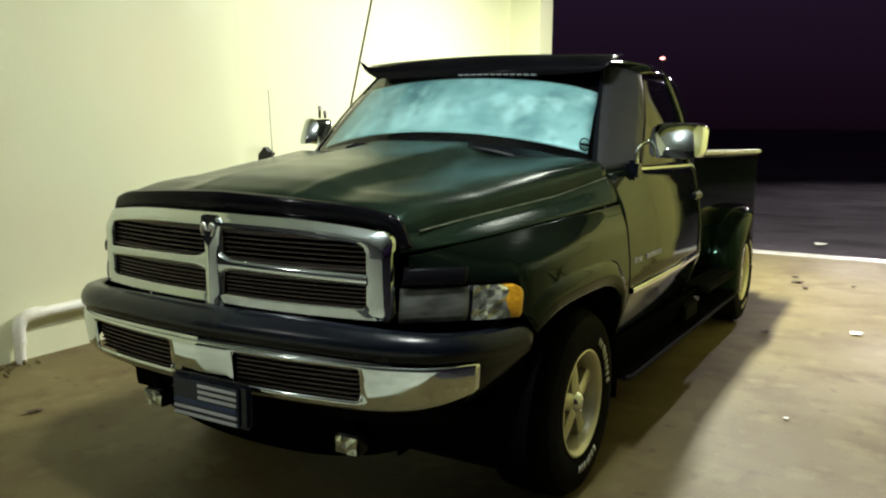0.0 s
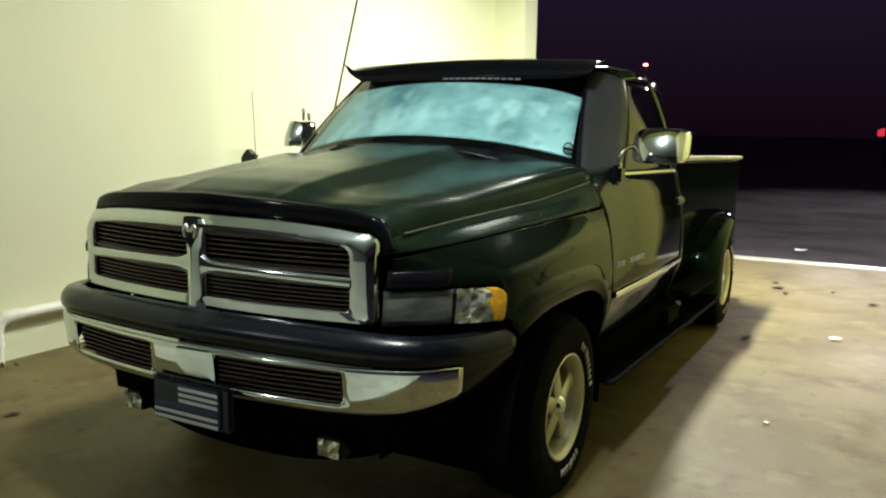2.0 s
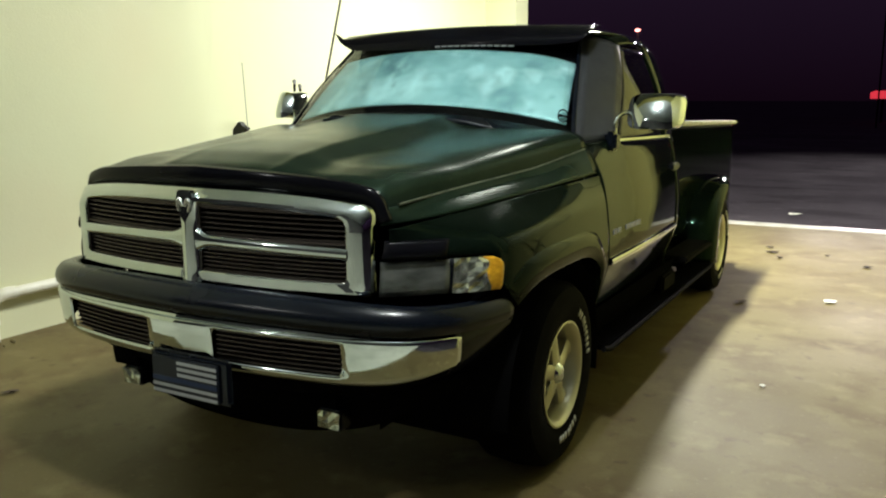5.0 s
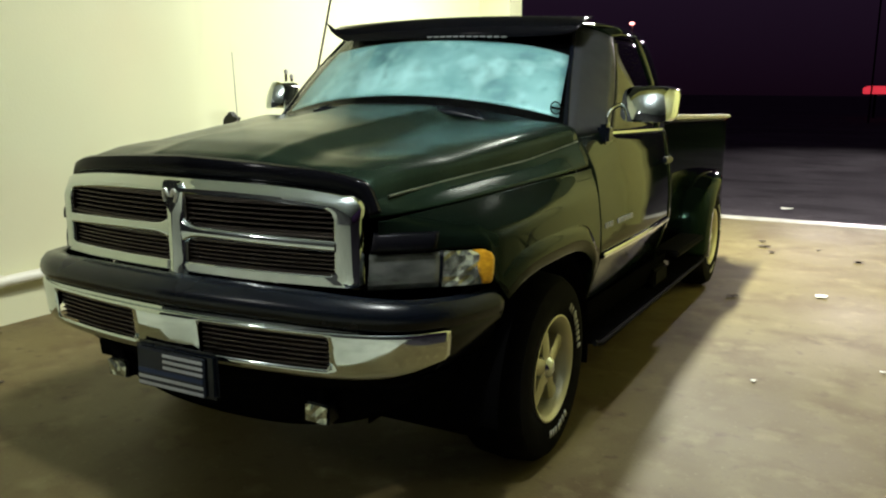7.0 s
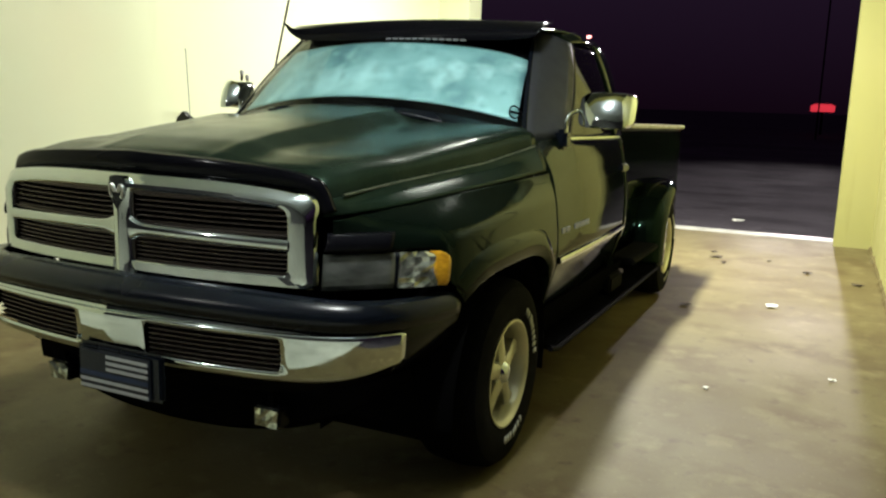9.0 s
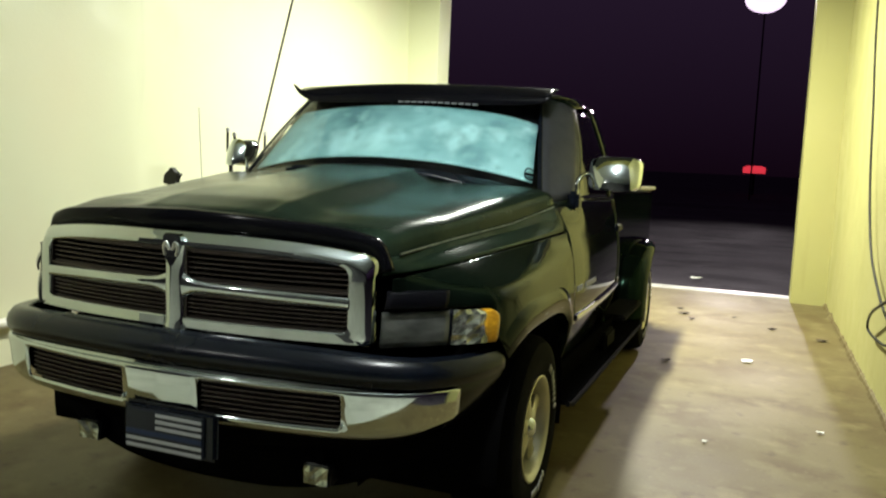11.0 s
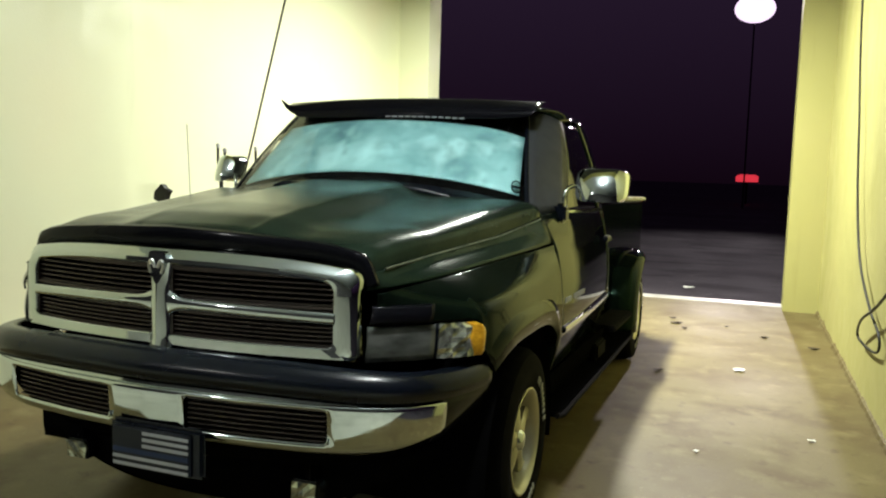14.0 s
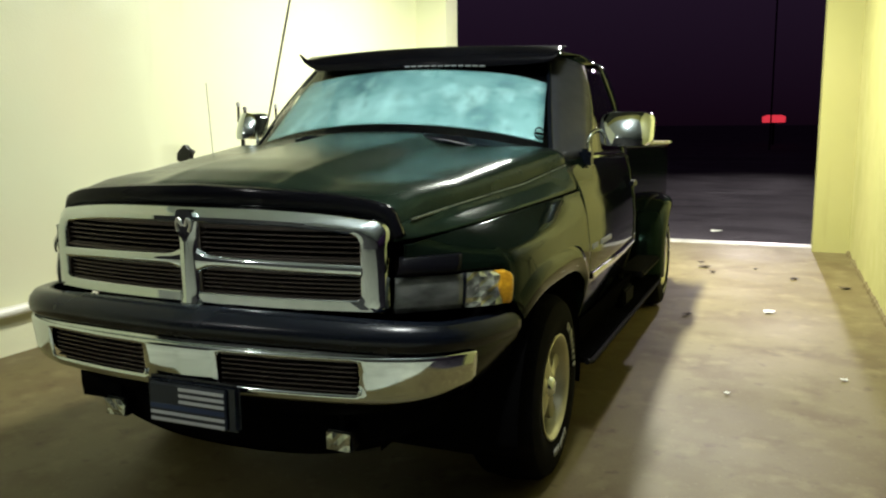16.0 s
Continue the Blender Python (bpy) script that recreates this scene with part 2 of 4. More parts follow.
def spline(points, n):
    """n points along a Catmull-Rom curve through the given ones."""
    p = np.array(points, float)
    p = np.vstack([2 * p[0] - p[1], p, 2 * p[-1] - p[-2]])
    out = []
    for u in np.linspace(0, len(p) - 3 - 1e-9, n):
        i = int(u)
        t = u - i
        a, b, c, d = p[i], p[i + 1], p[i + 2], p[i + 3]
        out.append(0.5 * (2 * b + (c - a) * t + (2 * a - 5 * b + 4 * c - d) * t * t + (3 * b - a - 3 * c + d) * t ** 3))
    return [tuple(q) for q in out]


def lerp(x, xs, ys):
    return float(np.interp(x, xs, ys))


def tube(points, radius, sides=10, bm=None):
    """A round bar along points, with closed ends."""
    bm = bm or bmesh.new()
    pts = [Vector(p) for p in points]
    rings = []
    for i, p in enumerate(pts):
        d = (pts[min(i + 1, len(pts) - 1)] - pts[max(i - 1, 0)]).normalized()
        q = d.to_track_quat("Z", "Y").to_matrix()
        rings.append([bm.verts.new(p + q @ Vector((radius * math.cos(k), radius * math.sin(k), 0))) for k in np.linspace(0, 2 * math.pi, sides, endpoint=False)])
    for a, b in zip(rings, rings[1:]):
        best = min(range(sides), key=lambda s: sum((a[k].co - b[(k + s) % sides].co).length for k in range(sides)))
        for k in range(sides):
            bm.faces.new([a[k], a[(k + 1) % sides], b[(k + 1 + best) % sides], b[(k + best) % sides]])
    bm.faces.new(rings[0])
    bm.faces.new(rings[-1][::-1])
    return bm


def lathe(profile, centre, axis="x", steps=48):
    """Turns a profile of (along the axis, radius) round an axis through centre."""
    rows = []
    for k in range(steps):
        a = 2 * math.pi * k / steps
        row = []
        for h, r in profile:
            if axis == "x":
                row.append((centre[0] + h, centre[1] + r * math.cos(a), centre[2] + r * math.sin(a)))
            else:
                row.append((centre[0] + r * math.cos(a), centre[1] + r * math.sin(a), centre[2] + h))
        rows.append(row)
    rows.append(rows[0])
    bm = grid(rows)
    bmesh.ops.remove_doubles(bm, verts=bm.verts[:], dist=1e-5)
    return bm


def prism(outline, y0, y1, bm=None):
    """An outline in x, z drawn out along y."""
    bm = bm or bmesh.new()
    a = [bm.verts.new((x, y0, z)) for x, z in outline]
    b = [bm.verts.new((x, y1, z)) for x, z in outline]
    for i in range(len(a)):
        j = (i + 1) % len(a)
        bm.faces.new([a[i], a[j], b[j], b[i]])
    bm.faces.new(a)
    bm.faces.new(b[::-1])
    return bm


# ---- the wash bay ----
WEST, EAST, NORTH, LIP_Y, SOUTH = -2.66, 2.50, 6.79, 7.19, 0.10
DOOR_W, DOOR_E, DOOR_H = -2.245, 2.14, 3.80
SLAB_S, WEST_S, CANOPY_S = -2.0, -3.4, -8.0


def structure(name, bm, mat, label, category):
    return tagged(part(name, bm, mat, smooth=False), label, category, kind="structure")


def uneven_floor():
    rows = []
    for y in np.linspace(SLAB_S, LIP_Y - 0.11, 70):
        rows.append([(x, y, 0.0012 * noise.noise((x * 0.5, y * 0.5, 0)) - 0.003) for x in np.linspace(WEST, EAST, 26)])
    bm = grid(rows)
    box(bm, WEST, EAST, SLAB_S, LIP_Y - 0.11, -0.3, -0.05)
    return bm


structure("floor", uneven_floor(), CONCRETE, "stained tan concrete floor of the wash bay", "floor")


# added slab, out of view, for the chrome to reflect
structure("pavement", boxed(WEST - 1.5, EAST + 1.5, CANOPY_S + 0.002, SLAB_S, -0.30, 0.006, 0.004, 1), BOUNCE_SLAB, "unseen pale slab added before the bay to bounce light", "pavement")


def threshold():
    xs = np.linspace(DOOR_W, DOOR_E, 40)
    prof = [(LIP_Y - 0.115, -0.004), (LIP_Y - 0.09, 0.004), (LIP_Y - 0.03, 0.014), (LIP_Y + 0.08, 0.012), (LIP_Y + 0.20, -0.012), (LIP_Y + 0.24, -0.05)]
    rows = []
    for x in xs:
        w = noise.noise((x * 1.9, 0, 5)) * 0.03
        rows.append([(x, y + w * k / 4, z) for k, (y, z) in enumerate(prof)])
    return grid(rows)


structure("trim", threshold(), LIP, "pale worn concrete lip across the bay doorway", "threshold")
structure("wall_west", boxed(WEST - 0.2, WEST, WEST_S, NORTH, -0.1, CEIL), PALE_LIT_WALL, "pale yellow painted wall, its bright light put into the colour", "wall")
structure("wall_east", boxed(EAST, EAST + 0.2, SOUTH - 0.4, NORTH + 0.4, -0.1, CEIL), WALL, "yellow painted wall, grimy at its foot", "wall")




def end_wall(y0, y1):
    bm = bmesh.new()
    box(bm, DOOR_E, EAST, y0, y1, -0.1, CEIL)
    box(bm, DOOR_W, DOOR_E, y0, y1, DOOR_H, CEIL)
    return bm


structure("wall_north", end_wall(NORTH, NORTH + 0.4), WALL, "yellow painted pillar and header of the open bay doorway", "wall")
structure("wall_north_west", boxed(WEST - 0.2, DOOR_W, NORTH, NORTH + 0.4, -0.1, CEIL), PALE_LIT_WALL, "yellow painted pillar beside the open bay doorway, coloured paler as if brightly lit", "wall")
structure("wall_south", boxed(WEST, EAST, SOUTH - 0.4, SOUTH, DOOR_H, CEIL), WALL, "yellow painted header over the open entrance", "wall")
structure("wall_far_south", boxed(-14, 14, CANOPY_S - 0.3, CANOPY_S, -0.1, CEIL + 0.3), FAR_WALL, "unseen dark wall added across the forecourt for reflections", "wall")
structure("canopy", boxed(-9.0, 9.0, CANOPY_S + 0.002, SOUTH - 0.4, CEIL, CEIL + 0.15), BOUNCE_CANOPY, "unseen pale canopy added over the forecourt for reflections", "canopy")
structure("ceiling", boxed(WEST - 0.2, EAST + 0.2, SOUTH - 0.4, NORTH + 0.4, CEIL, CEIL + 0.15), CEILING, "dark grey ceiling of the wash bay", "ceiling")


def ground():
    bm = bmesh.new()
    ys = [-400, -60, -20, SOUTH - 0.4, LIP_Y + 0.10, 9, 12, 16, 22, 30, 45, 70, 120, 400, 2500]
    xs = [-2500, -400, -100, -40, -20, -10, -5, -2.9, 2.75, 5, 10, 20, 40, 100, 400, 2500]
    vs = [[bm.verts.new((x, y, -0.035 if abs(y) < 5000 else 0)) for x in xs] for y in ys]
    for j in range(len(ys) - 1):
        for i in range(len(xs) - 1):
            bm.faces.new([vs[j][i], vs[j][i + 1], vs[j + 1][i + 1], vs[j + 1][i]])
    return bm


structure("ground", ground(), ASPHALT, "dark cracked asphalt lot at night", "ground")


def wall_foot():
    """Crumbled mortar along the foot of the east wall."""
    rows = []
    for y in np.linspace(SOUTH, NORTH, 220):
        n1 = noise.noise((y * 3.1, 1, 0)) + 0.5 * noise.noise((y * 11, 2, 0))
        w, h = 0.026 + 0.026 * n1, 0.038 + 0.030 * n1
        rows.append([(EAST + 0.01, y, max(0.012, h)), (EAST - max(0.004, w) * 0.6, y, max(0.008, h * 0.6)), (EAST - max(0.008, w), y, -0.01)])
    return grid(rows)


structure("baseboard", wall_foot(), CONCRETE, "crumbled dirty mortar along the foot of the wall", "wall base")


def ceiling_light(x, y, a, b, label):
    """A flat white housing of half sizes a and b with a glowing lens below."""
    t = thing("ceiling_light", label, "ceiling light", place=(x, y, CEIL))
    part("housing", boxed(x - a, x + a, y - b, y + b, CEIL - 0.09, CEIL, 0.02), WHITE, t, "white metal housing", smooth=False)
    rows = []
    for k, z in ((0.04, 0.09), (0.045, 0.105), (0.06, 0.115), (0.09, 0.120)):
        rows.append([(x + u * (a - k), y + v * (b - k), CEIL - z) for u, v in ((-1, -1), (1, -1), (1, 1), (-1, 1))])
    bm = grid(rows, True)
    bm.verts.ensure_lookup_table()
    bm.faces.new([bm.verts[12 + i] for i in range(4)])
    part("lens", bm, TUBE, t, "glowing lens", smooth=False)


# housings out of view; the second one goes with the added fill lamp
for fx, fy, *_ in FIXTURES[:2]:
    ceiling_light(fx, fy, 0.20, 0.20, "unseen square white light with a glowing lens")
ceiling_light(*FIXTURES[2][:2], 0.13, 0.68, "long white ceiling light with a glowing lens")


def pvc_pipe():
    t = thing("drain_pipe", "white plastic pipe along the foot of the yellow wall", "pipe", place=(WEST + 0.06, -0.07, 0))
    x, z, r = WEST + 0.055, 0.285, 0.033
    part("long_pipe", tube([(x, 0.05, z), (x, 3.4, z + 0.01), (x, NORTH, z + 0.02)], r, 14), PVC, t)
    part("elbow", tube(spline([(x, 0.09, z), (x, 0.02, z), (x, -0.045, z - 0.02), (x, -0.07, z - 0.075), (x, -0.07, z - 0.13)], 12), r + 0.006, 14), PVC, t)
    part("down_pipe", tube([(x, -0.07, z - 0.10), (x, -0.07, -0.01)], r, 14), PVC, t)
    part("collar", tube([(x, -0.07, 0.11), (x, -0.07, 0.145)], r + 0.007, 14), PVC, t)
    for y in (1.6, 3.6, 5.6):
        part("pipe_clip", tube([(x, y, z + 0.005), (x, y + 0.03, z + 0.005)], r + 0.006, 12), STEEL, t)


pvc_pipe()


# ---- the pickup truck: x across, y from the front axle to the tail, z up ----
truck = thing("pickup_truck", "glossy black pickup truck with a chrome grille on the concrete floor", "pickup truck")


def raked(bm):
    """The body sits a little lower towards its tail."""
    for v in bm.verts:
        v.co.z -= 0.018 * max(0.0, v.co.y - 0.4)
    return bm


def body(name, bm, mat, parent=None, label="", thick=0.0, smooth=True):
    return part(name, raked(bm), mat, parent or truck, label, smooth, thick)


def mirrored(bm, s):
    """The driver's side (s = 1) as it is, the other side turned over."""
    if s < 0:
        for v in bm.verts:
            v.co.x = -v.co.x
    return bm


SIDE_Z = [0.36, 0.45, 0.60, 0.75, 0.90, 1.00, 1.08, 1.13, 1.18, 1.25]
SIDE_X = [0.862, 0.892, 0.941, 0.985, 0.978, 0.966, 0.950, 0.936, 0.926, 0.905]
PLAN_Y = [-0.93, -0.882, -0.835, -0.79, -0.725, -0.66, -0.605, -0.55, -0.45, -0.30, 0.0, 0.30]
PLAN_X = [0.600, 0.664, 0.722, 0.768, 0.830, 0.888, 0.934, 0.955, 0.976, 1.000, 1.05, 1.10]


def side_x(y, z):
    """Half the body's width at a place along it and a height."""
    a, b = lerp(z, SIDE_Z, SIDE_X), lerp(y, PLAN_Y, PLAN_X)
    return a - math.log1p(math.exp((a - b) * 55)) / 55


# hood sections: y, centre z, crease x z, shut line x z
HOOD = [
    (-0.930, 1.150, 0.640, 1.098, 0.652, 1.050),
    (-0.900, 1.188, 0.657, 1.102, 0.672, 1.052),
    (-0.850, 1.218, 0.671, 1.108, 0.702, 1.056),
    (-0.700, 1.256, 0.694, 1.121, 0.748, 1.066),
    (-0.500, 1.286, 0.725, 1.137, 0.796, 1.080),
    (-0.200, 1.318, 0.772, 1.158, 0.848, 1.098),
    (0.000, 1.338, 0.803, 1.172, 0.878, 1.108),
    (0.220, 1.358, 0.836, 1.200, 0.906, 1.118),
    (0.400, 1.372, 0.876, 1.230, 0.928, 1.127),
]


def hood_at(y):
    rows = np.array(HOOD)
    return [lerp(y, rows[:, 0], rows[:, k]) for k in range(1, 6)]


def hood_half(y):
    """Half a hood section: a raised dome, its flank, a sloping panel and the crease's shoulder."""
    zc, xc, zk, xs, zs = hood_at(y)
    g = lerp(y, [-0.93, -0.45], [0.30, 1.0])
    pts = [(0, zc), (0.12, zc - 0.001), (0.20, zc - 0.004), (0.24, zc - 0.009 * g), (0.29, zc - 0.027 * g), (0.34, zc - 0.046 * g), (0.39, zc - 0.055 * g), (0.45, zc - 0.057 * g)]
    x1 = xc - 0.16
    z1 = zc - 0.060 * g
    drop, fall = z1 - zk - 0.004, 0.008 * g
    for u in np.linspace(0, math.pi / 2, 13)[:-1]:
        c, d = math.cos(u) ** 0.60, math.sin(u) ** 0.60
        pts.append((x1 + 0.15 * d, z1 - fall * d - (drop - fall) * (1 - c)))
    half = spline(pts + [(xc - 0.008, zk + 0.003)], 70)
    half += [(xc, zk + 0.005), (xc + 0.007, zk + 0.001)]
    return half + spline([(xc + 0.014, zk - 0.016), ((xc + xs) / 2 + 0.008, (zk + zs) / 2 - 0.004), (xs, zs + 0.004)], 6)


def hood():
    rows = []
    for y in np.linspace(-0.93, 0.40, 44):
        half = hood_half(y)
        full = [(-x, z) for x, z in half[:0:-1]] + half
        # the rear edge runs back towards the sides, under the windscreen
        bow = 0.075 * max(0.0, min(1.0, (-0.55 - y) / 0.38))
        rows.append([(x, y + bow * (abs(x) / 0.65) ** 2.2 - (0.0 if y < 0.1 else (y - 0.1) / 0.3 * 0.085 * (1 - min(1, abs(x) / 0.86) ** 4)), z) for x, z in full])
    return grid(rows)


body("hood", hood(), DUSTY, label="dusty green-black hood with a raised centre", thick=0.006)


# the crease's highlight, drawn as a thin pale bar
for s in (1, -1):
    crease = [(s * hood_at(y)[1], y, hood_at(y)[2] + 0.003) for y in np.linspace(-0.79, 0.385, 30)]
    body("hood_crease", tube(crease, 0.0042, 10), EDGE_GLINT, label="thin pale line painted as a glint along the hood crease")


def arch_z(y, cy, a, b, n=3.4):
    u = abs(y - cy) / (a + (0.085 if y < cy else 0.0))
    return None if u >= 1 else 0.38 + b * (1 - u ** n) ** (1 / n)


ARCH_Y, ARCH_A, ARCH_B = -0.085, 0.455, 0.458


def fender(s):
    rows = []
    for y in list(np.linspace(-0.862, -0.58, 16)) + list(np.linspace(-0.56, 0.30, 50)) + list(np.linspace(0.305, 0.3985, 30)):
        xs, zs = hood_at(y)[3:]
        if y < -0.627:
            low = 0.958
        elif y < -0.585:
            low = 0.848 + 0.108 * (0.65 + 0.35 * max(0.0, (-0.592 - y) / 0.035) ** 0.4)
        else:
            a = arch_z(y, ARCH_Y, ARCH_A, ARCH_B)
            low = max(0.40 if y > 0 else 0.79 + 0.052 * max(0.0, min(1.0, (-0.50 - y) / 0.08)), a or 0)
        top = zs - 0.004
        row = [(xs + 0.004, y, top)]
        n = 26
        for k in range(1, n + 1):
            u = (k / n) ** 1.5
            z = top + (low - top) * u
            edge = side_x(y, z)
            # rounded shoulder below the shut line
            w = min(1.0, (top - z) / 0.105)
            x = xs + 0.004 + (edge - xs - 0.004) * (math.sin((0.5 + 0.5 * w) * math.pi / 2) - 0.707) / 0.293
            row.append((min(x, edge), y, z))
        rows.append(row)
    return mirrored(grid(rows), s)


def flare(s, cy, a, b, out, base_low, cut_front):
    """A raised lip round a wheel arch."""
    rows = []
    for k in np.linspace(cut_front, math.pi, 80):
        c, d = math.cos(k), math.sin(k)

        def at(grow):
            e = 2 / 3.4
            return cy - (a + grow + (0.085 if c > 0 else 0.0)) * math.copysign(abs(c) ** e, c), 0.38 + (b + grow) * abs(d) ** e
        row = []
        fade = min(1.0, (k - cut_front) / 0.35) ** 0.7
        for grow, push in ((0.0, -0.06), (-0.004, 0.006), (0.010, out * 0.9), (0.05, out * 1.15), (0.082, out * 0.9), (0.104, -0.004)):
            y, z = at(grow * (1 - 0.80 * min(1.0, max(0.0, (k - 2.0) / 0.7))))
            row.append((max(side_x(y, z), side_x(cy, z) - 0.03) + (push * fade if push > 0 else push), y, z))
        rows.append(row)
    first = [(x, y, base_low) for x, y, z in rows[-1]]
    rows.append(first)
    return mirrored(grid(rows), s)


def liner(s, cy, r=0.47, x0=0.45, x1=0.955):
    rows = []
    for k in np.linspace(-0.2, math.pi + 0.2, 30):
        rows.append([(x0, cy - r * math.cos(k), 0.38 + r * math.sin(k)), (x1, cy - r * math.cos(k), 0.38 + r * math.sin(k))])
    bm = grid(rows)
    c = [bm.verts.new(p) for p in ((x0, cy - r, 0.25), (x0, cy + r, 0.25), (x0, cy + r, 0.9), (x0, cy - r, 0.9))]
    bm.faces.new(c)
    return mirrored(bm, s)


for s in (1, -1):
    body("front_fender", fender(s), PAINT, label="glossy black front fender", thick=0.004)
    body("wheel_arch_flare", flare(s, ARCH_Y, ARCH_A, ARCH_B, 0.014, 0.375, 0.86), PAINT, label="dark wheel arch lip")
    body("wheel_arch_liner", liner(s, ARCH_Y, 0.475), DARK, thick=0.003)

# grille
GY = lambda x: -0.985 + 0.08 * (abs(x) / 0.645) ** 2.2


def cross_bar():
    """A rounded bar that swells where it joins the centre."""
    rows = []
    for x in np.linspace(0.028, 0.582, 30):
        y, w = GY(x) - 0.006, 0.019 + 0.024 * math.exp(-((x - 0.028) / 0.026) ** 1.3)
        zc = 0.985 - 0.012 * (x / 0.57) ** 1.5
        rows.append([(x, y + 0.045, zc - w - 0.003)] + [(x, y + 0.002 - 0.012 * math.cos(a), zc + w * math.sin(a)) for a in np.linspace(-math.pi / 2, math.pi / 2, 9)] + [(x, y + 0.045, zc + w + 0.003)])
    return grid(rows)


grille = part("grille", boxed(-0.60, 0.60, -0.86, -0.84, 0.86, 1.10), DARK, truck, "chrome cross-bar grille with four billet inserts")
TOPZ = lambda x: 1.158 - 0.030 * (abs(x) / 0.598) ** 3.4


def rounded_frame(half, low, high, r_low, r_high, n=14):
    """Points round an upright ring whose top is arched, from the foot's middle over one side."""
    pts = [(half * u, low) for u in np.linspace(0, 1, n) if half * u < half - r_low]
    pts += [(half - r_low + r_low * math.sin(a), low + r_low - r_low * math.cos(a)) for a in np.linspace(0, math.pi / 2, 8)]
    top = high(half - r_high)
    pts += [(half, z) for z in np.linspace(low + r_low, top - r_high, n)[1:-1]]
    pts += [(half - r_high + r_high * math.cos(a), top - r_high + r_high * math.sin(a)) for a in np.linspace(0, math.pi / 2, 10)]
    pts += [(x, high(x)) for x in np.linspace(half - r_high, 0, n)[1:]]
    return pts


def grille_surround():
    """One moulded frame: a bright bevel outside, a flat face and an inner lip."""
    outer = rounded_frame(0.648, 0.838, TOPZ, 0.020, 0.050)
    inner = rounded_frame(0.577, 0.884, lambda x: TOPZ(x) - 0.053, 0.018, 0.034)
    assert len(outer) == len(inner)
    rows = []
    for (xo, zo), (xi, zi) in list(zip(outer, inner)) + [((-a[0], a[1]), (-b[0], b[1])) for a, b in list(zip(outer, inner))[::-1][1:]]:
        up = max(0.0, min(1.0, (zo - 1.06) / 0.06))
        row = []
        for f, out in ((0.0, -0.055), (0.0, -0.024 - 0.012 * up), (0.06 + 0.09 * up, -0.008 - 0.004 * up), (0.20 + 0.35 * up, 0.006 - 0.002 * up), (0.28 + 0.39 * up, 0.011 - 0.001 * up), (0.90, 0.011), (0.98, 0.008), (1.0, 0.0), (1.0, -0.05)):
            x, z = xo + (xi - xo) * f, zo + (zi - zo) * f
            row.append((x, GY(x) - out, z))
        rows.append(row)
    return grid(rows)


part("surround", grille_surround(), CHROME, grille, "polished chrome surround with rounded corners", thick=0.003)
for s in (1, -1):
    part("cross_bar", mirrored(cross_bar(), s), CHROME, grille)
rows = []
for z in np.linspace(0.845, 1.11, 24):
    w = 0.034 + 0.010 * max(0.0, (z - 1.02) / 0.09) ** 2 + 0.012 * max(0.0, (0.875 - z) / 0.03) ** 2
    rows.append([(-w - 0.003, -0.935, z)] + [(w * math.sin(a), -0.988 - 0.024 * math.cos(a), z) for a in np.linspace(-math.pi / 2, math.pi / 2, 11)] + [(w + 0.003, -0.935, z)])
part("centre_bar", grid(rows), CHROME, grille)


def insert_frame(x0, x1, z0, z1):
    bm = bmesh.new()
    w = 0.007
    for a, b, c, d in ((x0, x1, z0, z0 + w), (x0, x1, z1 - w, z1)):
        bent = []
        for x in np.linspace(a, b, 12):
            bent.append([(x, GY(x) + 0.03, c), (x, GY(x) - 0.001, c), (x, GY(x) - 0.001, d), (x, GY(x) + 0.03, d)])
        grid(bent, True, bm)
    for a in (x0, x1 - w):
        box(bm, a, a + w, GY(a) - 0.001, GY(a) + 0.03, z0, z1)
    return bm


for s in (1, -1):
    for z0, z1 in ((0.878, 0.966), (0.998, 1.102)):
        ins = part("billet_insert", mirrored(insert_frame(0.034, 0.580, z0, z1), s), BILLET, grille, "slotted dark billet insert")
        n = 6
        for k in range(n):
            z = z0 + (k + 0.75) * (z1 - z0) / (n + 0.5)
            rows = []
            for x in np.linspace(0.040, 0.575, 12):
                y = GY(x) + 0.006
                rows.append([(x, y, z - 0.0022), (x, y, z + 0.0022), (x, y + 0.018, z + 0.0022), (x, y + 0.018, z - 0.0022)])
            part("billet_bar", mirrored(grid(rows, True), s), BILLET, ins)

# emblem: a plain shield on the grille's centre
bm = prism([(-0.030, 1.145), (0.030, 1.145), (0.036, 1.115), (0.026, 1.080), (0.010, 1.045), (0, 1.036), (-0.010, 1.045), (-0.026, 1.080), (-0.036, 1.115)], -1.013, -0.985)
bmesh.ops.bevel(bm, geom=bm.edges[:], offset=0.004, segments=2, affect="EDGES")
emblem = part("emblem", bm, CHROME, grille, "chrome shield emblem")
for s in (1, -1):
    part("emblem_relief", mirrored(tube(spline([(0.006, -1.014, 1.095), (0.018, -1.016, 1.118), (0.027, -1.014, 1.100), (0.020, -1.014, 1.078)], 10), 0.0045, 8), s), SATIN, emblem)


